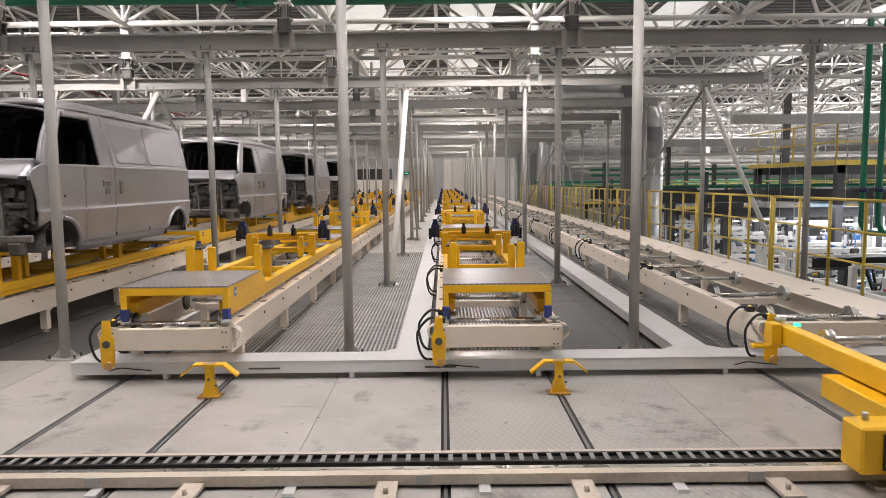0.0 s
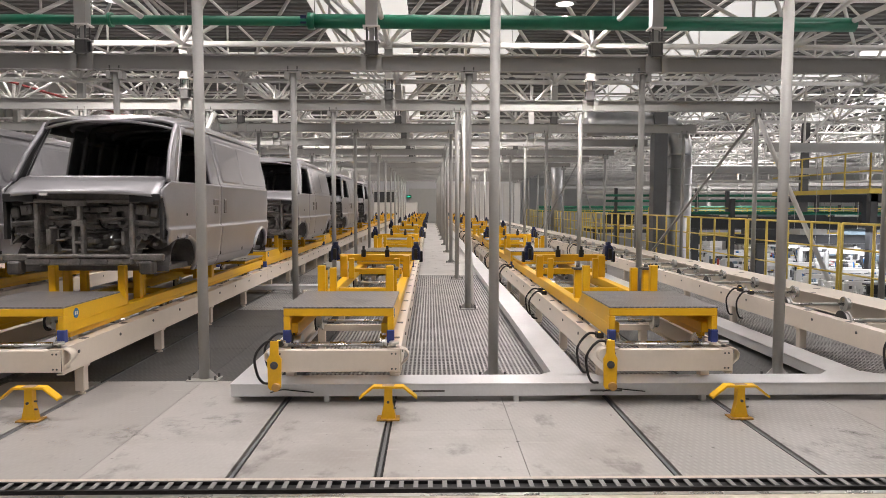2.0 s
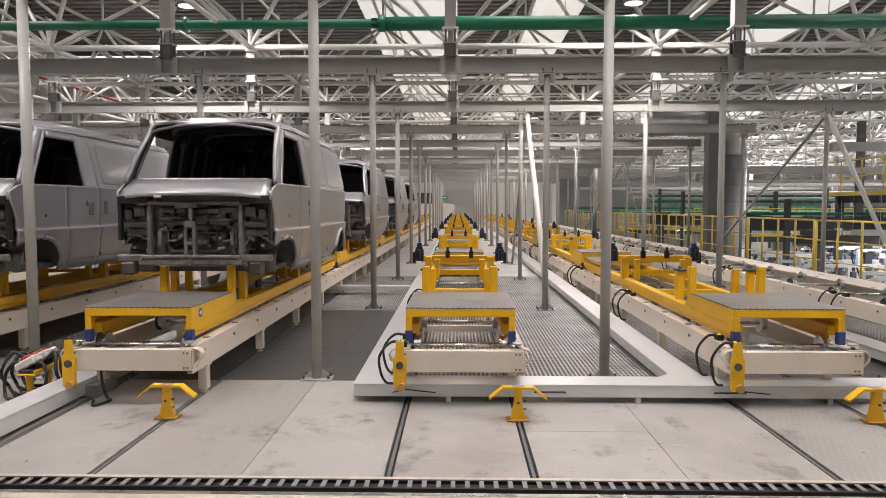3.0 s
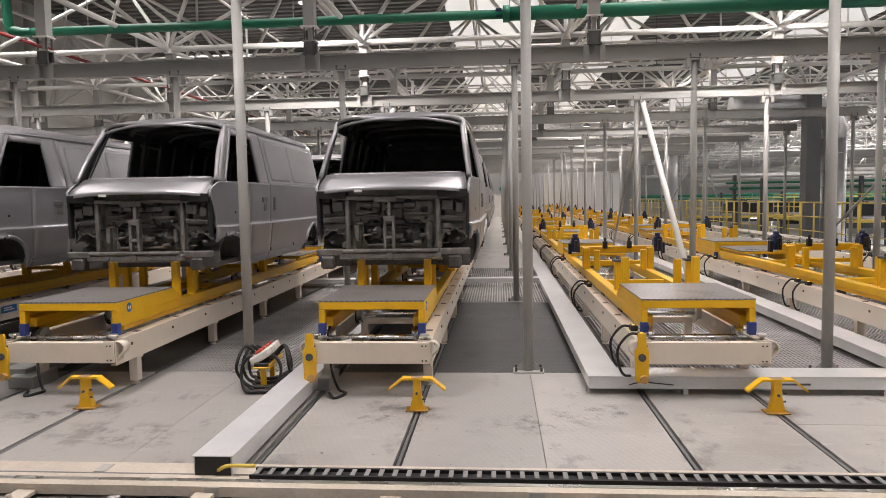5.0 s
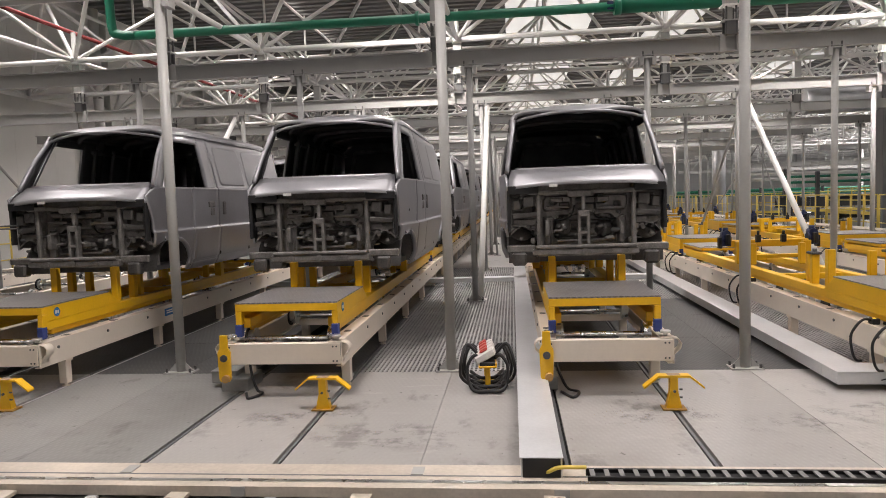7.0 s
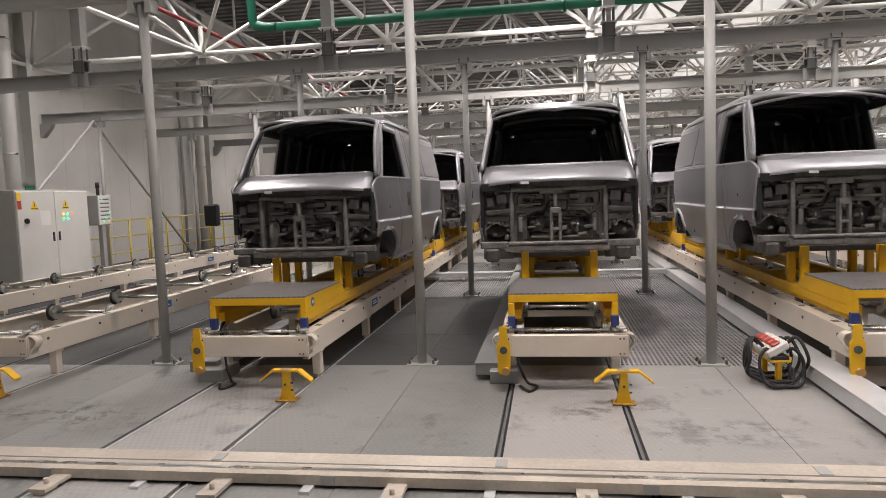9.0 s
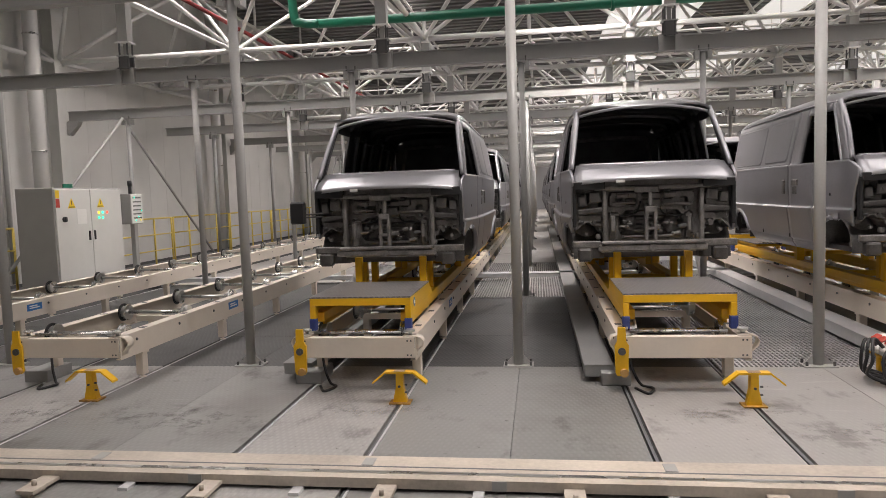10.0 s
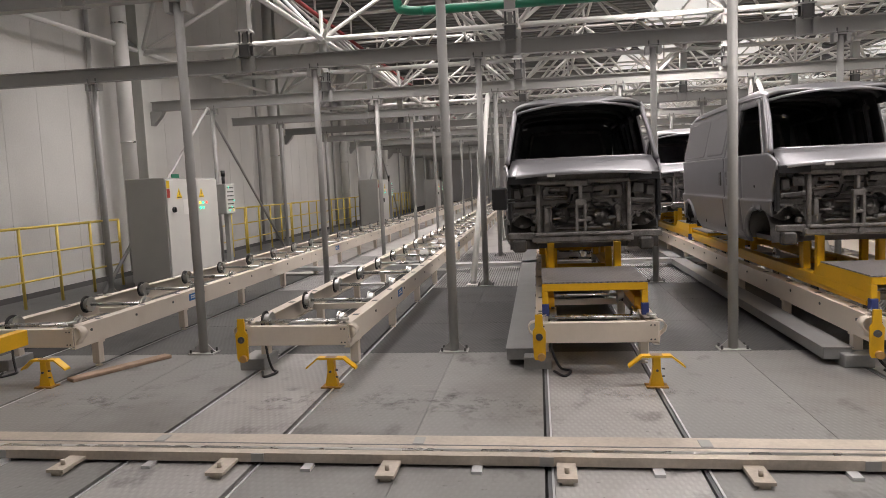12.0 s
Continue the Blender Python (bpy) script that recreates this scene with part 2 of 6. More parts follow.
def hose(bm, pts, r, n=8, steps=6):
    """A round hose through the points."""
    p = [Vector(q) for q in pts]
    p = [2 * p[0] - p[1]] + p + [2 * p[-1] - p[-2]]
    line = []
    for i in range(1, len(p) - 2):
        for k in range(steps):
            t = k / steps
            line.append(0.5 * (2 * p[i] + (p[i + 1] - p[i - 1]) * t + (2 * p[i - 1] - 5 * p[i] + 4 * p[i + 1] - p[i + 2]) * t * t + (3 * p[i] - p[i - 1] - 3 * p[i + 1] + p[i + 2]) * t ** 3))
    line.append(p[-2])
    rings = []
    for i, q in enumerate(line):
        d = (line[min(i + 1, len(line) - 1)] - line[max(i - 1, 0)]).normalized()
        u = d.cross(Vector((0.3, 0.5, 0.81))).normalized()
        w = d.cross(u)
        rings.append([bm.verts.new(q + r * (math.cos(2 * math.pi * k / n) * u + math.sin(2 * math.pi * k / n) * w)) for k in range(n)])
    for a, b in zip(rings, rings[1:]):
        for k in range(n):
            bm.faces.new((a[k], a[(k + 1) % n], b[(k + 1) % n], b[k])).smooth = True
    bm.faces.new(rings[0][::-1])
    bm.faces.new(rings[-1])


def bevelled(bm, width=0.006, segments=1):
    bmesh.ops.bevel(bm, geom=list(bm.edges), offset=width, segments=segments, affect="EDGES", clamp_overlap=True)
    return bm


def make(name, bm, material, parent=None, label=""):
    bmesh.ops.recalc_face_normals(bm, faces=bm.faces)
    me = bpy.data.meshes.new(name)
    bm.to_mesh(me)
    bm.free()
    for one in material if isinstance(material, (list, tuple)) else (material,):
        me.materials.append(one)
    ob = new(name, me)
    if parent is not None:
        ob.parent = parent
    if label:
        ob["label"] = label
    return ob


def part(name, bm, material, parent, label=""):
    return make(name, bm, material, parent, label)


def shared(name, me, parent, xyz=(0, 0, 0)):
    ob = new(name, me)
    ob.parent = parent
    ob.location = xyz
    return ob


def B():
    return bmesh.new()


def boxes(*rows):
    bm = B()
    for r in rows:
        box(bm, *r)
    return bm


def rods(*rows):
    bm = B()
    for r in rows:
        rod(bm, *r)
    return bm


# ---- plan ----
PITCH = 2.65
LANES = [3.15 - PITCH * k for k in range(8)]     # from the railing side to the wall side
GRID = 4.31
POST_ROWS = [6.5 + GRID * k for k in range(13)]
FRONT = 5.62                                      # front of the conveyors
END = 66.0
WALL_X = -19.9
UNIT = 6.85


# ---- van body ----
SIDE = ((0.88, 0.700), (0.95, 0.742), (0.978, 0.746), (0.985, 0.748), (0.992, 0.762), (1.0, 0.766), (1.10, 0.780), (1.25, 0.797), (1.325, 0.806), (1.345, 0.808), (1.352, 0.807),
        (1.364, 0.788), (1.372, 0.784), (1.40, 0.785), (1.62, 0.796), (1.74, 0.793), (1.772, 0.796), (1.79, 0.799), (1.80, 0.784), (1.81, 0.778), (2.06, 0.733), (2.30, 0.682), (2.36, 0.664))


def side_x(y, z):
    """Half width of the body at that place."""
    for (za, xa), (zb, xb) in zip(SIDE, SIDE[1:]):
        if z <= zb + 1e-6:
            x = xa + (xb - xa) * (z - za) / (zb - za)
            break
    else:
        x = SIDE[-1][1]
    if y < 0.45:
        x -= 0.025 * ((0.45 - y) / 0.5) ** 2
    if y > 3.9:
        x -= 0.10 * ((y - 3.9) / 0.5) ** 2
    return x


def arch_low(y):
    z = 0.88
    if y < 0.56:
        z = 1.26 - 0.35 * max(0.0, 0.36 - y)
    for cy, cz, r in ((0.56, 0.93, 0.33), (3.62, 0.90, 0.36)):
        if abs(y - cy) < r:
            z = max(z, cz + math.sqrt(r * r - (y - cy) ** 2))
    return z


def skin(bm, s, y0, y1, z0, z1, lean0=0.0, lean1=0.0, arches=False, step=0.06, out=0.0, edge=None):
    """A piece of the side wall between two upright cuts that may lean: y0 + lean0 at the top."""
    zs = sorted({z0, z1} | {z for z, _ in SIDE if z0 < z < z1} | ({1.46, 1.54, 1.71, 1.76} if edge else set()))
    n = max(1, int((y1 - y0) / step))
    grid = []
    for i in range(n + 1):
        f = i / n
        col = []
        for z in zs:
            g = (z - z0) / (z1 - z0)
            start = edge(z) if edge else y0 + lean0 * g
            y = start * (1 - f) + (y1 + lean1 * g) * f
            zz = max(z, min(arch_low(y), z1 - 0.01)) if arches else z
            col.append(bm.verts.new((s * (side_x(y, zz) + out), y, zz)))
        grid.append(col)
    for a, b in zip(grid, grid[1:]):
        for k in range(len(zs) - 1):
            if (a[k].co - a[k + 1].co).length < 1e-4 and (b[k].co - b[k + 1].co).length < 1e-4:
                continue
            bm.faces.new((a[k], b[k], b[k + 1], a[k + 1])).smooth = True


def fender_edge(z):
    """Front edge of the fender, swept back below the lamp."""
    if z < 1.46:
        return 0.18
    if z < 1.71:
        return 0.18 - 0.12 * (z - 1.46) / 0.25
    return 0.06 + 0.21 * (z - 1.71) / 0.09


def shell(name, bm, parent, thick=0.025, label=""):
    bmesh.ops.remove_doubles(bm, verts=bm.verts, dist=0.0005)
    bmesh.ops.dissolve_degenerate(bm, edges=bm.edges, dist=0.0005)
    # Inner faces get the steel with the cab's shade in its colour.
    ob = make(name, bm, (M_BODY, M_BODYSHADE), parent, label)
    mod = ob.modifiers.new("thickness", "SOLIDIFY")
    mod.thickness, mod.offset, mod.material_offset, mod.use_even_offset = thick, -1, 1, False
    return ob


def pressed(bm, s, pts, out=0.010, lip=0.03):
    """A pressed panel that stands proud of the side, from its four corners (y, z)."""
    c = Vector((sum(p[0] for p in pts) / 4, sum(p[1] for p in pts) / 4))
    ring = []
    for i in range(4):
        p, a, b = Vector(pts[i]), Vector(pts[i - 1]), Vector(pts[(i + 1) % 4])
        da, db = (a - p).normalized() * 0.07, (b - p).normalized() * 0.07
        for k in range(4):
            t = k / 3
            ring.append((1 - t) ** 2 * (p + da) + 2 * t * (1 - t) * p + t * t * (p + db))
    outer = [bm.verts.new((s * (side_x(p.x, p.y) + 0.002), p.x, p.y)) for p in ring]
    inner = []
    for p in ring:
        q = p + (c - p).normalized() * lip
        inner.append(bm.verts.new((s * (side_x(q.x, q.y) + out), q.x, q.y)))
    n = len(ring)
    for i in range(n):
        bm.faces.new((outer[i], outer[(i + 1) % n], inner[(i + 1) % n], inner[i]))
    bm.faces.new(inner)


def roof_front(x):
    return 0.60 + 0.17 * (x / 0.7) ** 2 - 0.06


def bay_depth(x, z):
    """Depth of the stamped front bulkhead at that place: recesses, ribs, raised plates and wheel domes."""
    u = abs(x)

    def inside(cx, cz, hx, hz, r=0.03):
        dx, dz = max(0.0, abs(x - cx) - hx + r), max(0.0, abs(z - cz) - hz + r)
        return math.hypot(dx, dz) < r
    y = 0.215
    if inside(0.0, 1.275, 0.31, 0.135, 0.09):
        y = 0.33
        if min(abs(z - 1.20), abs(z - 1.255), abs(z - 1.33)) < 0.012:
            y = 0.295
    for cx, cz in ((-0.21, 1.29), (0.20, 1.265)):
        d = math.hypot(x - cx, (z - cz) * 0.8)
        if d < 0.075:
            y = min(y, 0.20 + 0.9 * d)
    for cx, cz, hx, hz in ((-0.27, 1.52, 0.13, 0.07), (0.25, 1.525, 0.15, 0.07), (0.0, 1.47, 0.09, 0.05), (-0.38, 1.25, 0.035, 0.14), (0.36, 1.25, 0.03, 0.14)):
        if inside(cx, cz, hx, hz):
            y -= 0.035
    for cx, cz, hx, hz in ((-0.31, 1.535, 0.03, 0.02), (-0.20, 1.50, 0.045, 0.03), (0.16, 1.54, 0.05, 0.022), (0.31, 1.50, 0.035, 0.035), (0.02, 1.60, 0.10, 0.018), (-0.38, 1.30, 0.018, 0.04)):
        if inside(cx, cz, hx, hz, 0.012):
            y += 0.075
    if u > 0.46:
        y = 0.19
        if inside(math.copysign(0.60, x), 1.34, 0.12, 0.03):
            y = 0.155
        if inside(math.copysign(0.64, x), 1.535, 0.035, 0.05, 0.015) or inside(math.copysign(0.50, x), 1.47, 0.02, 0.03, 0.01):
            y = 0.30
        d = ((u - 0.62) / 0.15) ** 2 + ((z - 1.08) / 0.21) ** 2
        if d < 1:
            y = 0.40 - 0.10 * math.sqrt(1 - d)
        elif d < 1.2:
            y = 0.15
    return y


def van(near=True):
    e = new("van_body")
    for s in (-1, 1):
        bm = B()
        skin(bm, s, 0.17, 0.99, 0.88, 1.80, 0.0, -0.02, arches=True, step=0.035, edge=fender_edge)
        skin(bm, s, 0.23, 0.40, 1.80, 2.36, 0.46, 0.40)
        shell("fender", bm, e)
        bm = B()
        skin(bm, s, 1.0, 1.66, 0.96, 1.80, -0.02, 0.0)
        skin(bm, s, 1.36, 1.66, 1.80, 2.36, 0.0, -0.04)
        skin(bm, s, 0.82, 1.38, 2.27, 2.36, 0.02, -0.02)
        skin(bm, s, 0.415, 0.455, 1.80, 2.36, 0.40, 0.40)
        skin(bm, s, 0.415, 1.0, 1.79, 1.80)
        door = shell("front_door", bm, e)
        # Dark raised bars: the shade of a stamped recess is in their colour.
        bm = boxes((s * 0.80 - 0.012, 1.36, 1.60, s * 0.80 + 0.012, 1.53, 1.66), (s * 0.79 - 0.012, 1.42, 1.50, s * 0.79 + 0.012, 1.53, 1.59))
        bevelled(bm, 0.008)
        part("handle_recess", bm, M_BAY, door, "dark bars standing for the shaded door handle recess")
        bm = B()
        skin(bm, s, 1.672, 4.28, 0.88, 1.80, 0.0, -0.02, arches=True, step=0.045)
        skin(bm, s, 1.672, 4.26, 1.80, 2.36, -0.04, -0.13)
        skin(bm, s, 0.99, 1.67, 0.88, 0.955)
        shell("side_wall", bm, e)
        for a, b, la, lb in ((1.78, 2.62, -0.03, -0.03), (2.72, 4.12, -0.03, -0.12)):
            bm = B()
            pressed(bm, s, ((a, 1.83), (b, 1.83), (b + lb, 2.28), (a + la, 2.28)))
            part("pressed_panel", bm, M_BODY, e)
        # Same for the sliding door: recess shade painted as a dark bar.
        bm = boxes((s * 0.798 - 0.01, 1.78, 1.50, s * 0.798 + 0.01, 1.86, 1.66))
        bevelled(bm, 0.008)
        part("handle_recess", bm, M_BAY, e, "dark bar standing for the shaded sliding door handle recess")
        for cy, cz, r in ((0.56, 0.93, 0.335), (3.62, 0.90, 0.365)):
            bm, pts = B(), []
            for i in range(13):
                a = math.pi * i / 12
                y, z = cy - r * math.cos(a), cz + r * math.sin(a)
                if z > 0.9 and (cy > 1 or y > 0.5):
                    pts.append((s * (side_x(y, z) + 0.002), y, z))
            hose(bm, pts, 0.024, 8, 2)
            part("wheel_arch_lip", bm, M_BODY, e)
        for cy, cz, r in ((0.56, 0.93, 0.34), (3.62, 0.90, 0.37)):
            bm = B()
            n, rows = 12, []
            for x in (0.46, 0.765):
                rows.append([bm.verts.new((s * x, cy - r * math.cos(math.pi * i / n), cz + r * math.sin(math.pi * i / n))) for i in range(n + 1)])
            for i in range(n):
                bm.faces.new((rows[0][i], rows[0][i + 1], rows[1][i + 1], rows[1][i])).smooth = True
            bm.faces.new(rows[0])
            part("wheel_housing", bm, M_BAYSHADE, e)
        bm = B()
        hose(bm, [(s * 0.768, 0.24, 1.80), (s * 0.712, 0.43, 2.06), (s * 0.655, 0.675, 2.30)], 0.024, 8, 5)
        part("windscreen_pillar", bm, M_BODY, e)
    # roof with rounded edges
    bm = B()
    prof = ((0.664, 2.36), (0.652, 2.395), (0.622, 2.425), (0.55, 2.452), (0.42, 2.474), (0.22, 2.486), (0.0, 2.49))
    prof = list(prof) + [(-x, z) for x, z in prof[-2::-1]]
    stations = (0.0, 0.015, 0.04, 0.07, 0.11, 0.16, 0.35, 0.6, 0.8, 0.92, 0.97, 1.0)
    grid = []
    for f in stations:
        row = []
        for x, z in prof:
            y = roof_front(x) * (1 - f) + (4.13 - 0.05 * (x / 0.7) ** 2) * f
            drop = 0.13 * max(0.0, 1 - f / 0.2) ** 2 + 0.05 * max(0.0, (f - 0.9) / 0.1) ** 2
            row.append(bm.verts.new((x * (1 - 0.02 * max(0.0, (f - 0.85) / 0.15)), y, z - drop * (1 - abs(x) / 1.1) - 0.02 * (f - 0.35) ** 2)))
        grid.append(row)
    for a, b in zip(grid, grid[1:]):
        for k in range(len(prof) - 1):
            bm.faces.new((a[k], a[k + 1], b[k + 1], b[k])).smooth = True
    shell("roof", bm, e, 0.03)
    bm = B()
    hose(bm, [(x, roof_front(x) - 0.005, 2.362 - 0.065 * (abs(x) / 0.65) ** 2.4) for x in (-0.635, -0.5, -0.25, 0, 0.25, 0.5, 0.635)], 0.014, 8, 4)
    part("windscreen_header", bm, M_BODY, e)
    # bonnet
    bm = B()
    grid = []
    for i in range(17):
        x = -0.772 + 1.544 * i / 16
        u = abs(x) / 0.772
        row = []
        for f, dz in ((0.0, -0.028), (0.02, -0.008), (0.07, 0.0), (0.3, 0.03), (0.65, 0.075), (1.0, 0.118)):
            y0, y1 = -0.06 + 0.12 * u * u, 0.25 + 0.06 * u * u
            row.append(bm.verts.new((x * (1 - 0.07 * f), y0 + (y1 - y0) * f, 1.715 + dz - 0.03 * u ** 3 * (1 - f))))
        grid.append(row)
    for a, b in zip(grid, grid[1:]):
        for k in range(5):
            bm.faces.new((a[k], b[k], b[k + 1], a[k + 1])).smooth = True
    hood = shell("bonnet", bm, e, 0.02)
    part("hinge_clip", boxes((-0.36, -0.045, 1.672, -0.28, -0.03, 1.69)), M_WHITE, hood, "small bright clip under the bonnet edge")
    bm = B()
    hose(bm, [(x, 0.27 + 0.07 * (x / 0.765) ** 2, 1.832) for x in (-0.68, -0.4, 0, 0.4, 0.68)], 0.014, 8, 4)
    part("cowl", bm, M_BODY, e)
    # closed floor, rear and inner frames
    part("floor_pan", boxes((-0.70, 0.32, 0.93, 0.70, 4.2, 0.98)), M_BODYSHADE, e)
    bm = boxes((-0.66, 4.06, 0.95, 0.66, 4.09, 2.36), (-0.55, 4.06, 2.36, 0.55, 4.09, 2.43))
    part("rear_frame", bm, M_BODYSHADE, e)
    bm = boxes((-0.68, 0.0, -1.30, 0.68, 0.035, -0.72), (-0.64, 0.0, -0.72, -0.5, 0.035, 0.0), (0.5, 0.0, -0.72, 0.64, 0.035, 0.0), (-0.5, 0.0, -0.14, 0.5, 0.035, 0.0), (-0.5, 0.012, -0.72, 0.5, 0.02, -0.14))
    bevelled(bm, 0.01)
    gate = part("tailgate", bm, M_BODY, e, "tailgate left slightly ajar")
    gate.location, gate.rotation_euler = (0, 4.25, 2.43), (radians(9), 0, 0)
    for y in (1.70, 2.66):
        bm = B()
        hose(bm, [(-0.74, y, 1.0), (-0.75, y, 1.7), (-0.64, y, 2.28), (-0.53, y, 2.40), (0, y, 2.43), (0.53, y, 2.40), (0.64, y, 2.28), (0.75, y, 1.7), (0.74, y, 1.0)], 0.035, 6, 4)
        # The cab's shade is in the hoop's near-black colour.
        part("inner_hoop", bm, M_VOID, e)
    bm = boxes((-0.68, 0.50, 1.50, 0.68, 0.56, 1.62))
    part("dashboard_beam", bm, M_BODYSHADE, e)
    # open front end
    bm = B()
    nx, nz, rows = 92, 46, []
    for i in range(nx + 1):
        x = -0.735 + 1.47 * i / nx
        rows.append([bm.verts.new((x, bay_depth(x, 0.99 + 0.72 * j / nz), 0.99 + 0.72 * j / nz)) for j in range(nz + 1)])
    for ra, rb in zip(rows, rows[1:]):
        for j in range(nz):
            bm.faces.new((ra[j], rb[j], rb[j + 1], ra[j + 1]))
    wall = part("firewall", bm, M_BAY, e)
    thick = wall.modifiers.new("thickness", "SOLIDIFY")
    thick.thickness, thick.offset = 0.006, 0
    bm = boxes((-0.56, 0.04, 1.615, 0.56, 0.09, 1.652))
    box(bm, -0.18, 0.02, 1.585, 0.05, 0.05, 1.645)
    bevelled(bm, 0.008)
    part("upper_crossmember", bm, M_BAY, e)
    bm = boxes((-0.53, -0.03, 1.02, 0.49, 0.06, 1.085), (-0.50, -0.045, 1.085, 0.47, 0.04, 1.12), (-0.78, 0.03, 1.05, -0.50, 0.08, 1.12), (0.47, 0.03, 1.05, 0.78, 0.08, 1.12))
    bevelled(bm, 0.01)
    for x in (-0.30, -0.02, 0.25, 0.40):
        rod(bm, (x, -0.05, 1.055), (x, -0.02, 1.055), 0.022 if x != -0.02 else 0.034, 12)
    part("lower_crossmember", bm, M_BAY, e)
    for s in (-1, 1):
        bm = boxes((s * 0.46 - 0.02, 0.06, 1.10, s * 0.46 + 0.02, 0.12, 1.62))
        bevelled(bm, 0.01)
        part("radiator_support", bm, M_BAY, e)
        bm = boxes((s * 0.55 - 0.055, 0.07, 1.49, s * 0.55 + 0.055, 0.12, 1.60), (s * 0.67 - 0.04, 0.09, 1.47, s * 0.67 + 0.04, 0.15, 1.58), (s * 0.60 - 0.13, 0.10, 1.385, s * 0.60 + 0.13, 0.14, 1.44))
        bevelled(bm, 0.012)
        rod(bm, (s * 0.55, 0.055, 1.55), (s * 0.55, 0.075, 1.55), 0.022, 12)
        rod(bm, (s * 0.52, 0.085, 1.41), (s * 0.52, 0.105, 1.41), 0.012, 8)
        rod(bm, (s * 0.68, 0.085, 1.41), (s * 0.68, 0.105, 1.41), 0.012, 8)
        bmesh.ops.rotate(bm, cent=(s * 0.62, 0.1, 1.46), matrix=Matrix.Rotation(radians(s * 5), 3, "Y"), verts=bm.verts)
        part("headlamp_bracket", bm, M_BAYSHADE, e)
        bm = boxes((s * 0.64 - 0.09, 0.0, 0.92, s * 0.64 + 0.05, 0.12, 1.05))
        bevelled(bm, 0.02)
        part("tow_bracket", bm, M_BAYSHADE, e)
    bm = boxes((-0.085, 0.0, 1.11, -0.055, 0.07, 1.42), (0.0, 0.0, 1.11, 0.03, 0.07, 1.42), (-0.085, 0.0, 1.39, 0.03, 0.07, 1.45), (-0.085, 0.0, 1.22, 0.03, 0.07, 1.25), (-0.045, 0.03, 1.45, -0.01, 0.09, 1.62))
    bevelled(bm, 0.006)
    part("latch_stay", bm, M_BAY, e)
    for row in ((-0.38, 0.12, 1.475, -0.16, 0.21, 1.50), (0.10, 0.12, 1.455, 0.37, 0.21, 1.48), (-0.34, 0.13, 1.54, -0.22, 0.21, 1.575), (0.11, 0.11, 1.53, 0.23, 0.21, 1.58),
                (-0.40, 0.12, 1.20, -0.355, 0.21, 1.36), (0.335, 0.12, 1.20, 0.375, 0.21, 1.34), (-0.28, 0.16, 1.135, 0.28, 0.26, 1.16)):
        part("firewall_bracket", bevelled(boxes(row), 0.008), M_BAY, e)
    # small stampings, lugs and holes over the open front
    pick = random.Random(3)
    for i in range(66 if near else 8):
        x, z = pick.uniform(-0.70, 0.70), pick.uniform(1.14, 1.64)
        w, h, y = pick.uniform(0.010, 0.055), pick.uniform(0.006, 0.030), pick.uniform(0.11, 0.20)
        if i % 5 == 0:
            bm = rods(((x, y, z), (x, y + 0.06, z), 0.012 + w * 0.2, 12))
        else:
            bm = boxes((-w, y, -h, w, 0.235, h))
            bevelled(bm, 0.012)
            bmesh.ops.transform(bm, matrix=pose(x, 0, z, 0, pick.uniform(-10, 10), 0), verts=bm.verts)
        part("stamping", bm, pick.choice((M_BAY, M_BAYSHADE, M_BAY, M_DARK)), e)
    for s in (-1, 1):
        bm = boxes((s * 0.755 - 0.016, 0.06, 1.26, s * 0.755 + 0.016, 0.13, 1.66), (s * 0.61 - 0.15, 0.035, 1.625, s * 0.61 + 0.15, 0.10, 1.685))
        bevelled(bm, 0.006)
        part("lamp_surround", bm, M_RUBBER, e, "black empty headlamp surround")
    bm = B()
    hose(bm, [(-0.38, 0.25, 1.44), (-0.30, 0.2, 1.36), (-0.15, 0.22, 1.38), (-0.1, 0.2, 1.5)], 0.009, 6, 5)
    part("wiring", bm, M_RUBBER, e, "thin black wiring")
    bm = B()
    hose(bm, [(0.36, 0.25, 1.38), (0.25, 0.2, 1.35), (0.12, 0.22, 1.37), (0.08, 0.2, 1.46)], 0.009, 6, 5)
    part("wiring", bm, M_RUBBER, e, "thin black wiring")
    for s in (-1, 1):
        part("plug_hole", rods(((s * (side_x(0.6, 1.50) - 0.004), 0.62, 1.50), (s * (side_x(0.6, 1.50) + 0.002), 0.62, 1.50), 0.016, 12)), M_RUBBER, e, "small dark plug hole")
        bm = B()
        hose(bm, [(s * 0.662, 0.72, 2.335), (s * 0.671, 1.2, 2.355), (s * 0.671, 2.4, 2.357), (s * 0.668, 3.6, 2.352), (s * 0.655, 4.08, 2.335)], 0.010, 6, 6)
        part("drip_rail", bm, M_BODY, e)
        bm = B()
        hose(bm, [(s * 0.760, 0.40, 1.83), (s * 0.715, 0.57, 2.06), (s * 0.664, 0.78, 2.31)], 0.010, 6, 5)
        part("door_seal_flange", bm, M_BODY, e)
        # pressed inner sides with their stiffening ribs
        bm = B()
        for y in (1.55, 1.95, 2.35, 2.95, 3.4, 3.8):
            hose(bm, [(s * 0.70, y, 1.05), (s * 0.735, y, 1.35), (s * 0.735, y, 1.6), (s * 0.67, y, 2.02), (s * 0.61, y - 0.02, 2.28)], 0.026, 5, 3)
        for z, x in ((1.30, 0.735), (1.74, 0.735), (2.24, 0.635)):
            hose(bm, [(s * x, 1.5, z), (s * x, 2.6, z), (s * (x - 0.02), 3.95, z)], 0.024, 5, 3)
        part("inner_rib", bm, M_BODYSHADE, e)
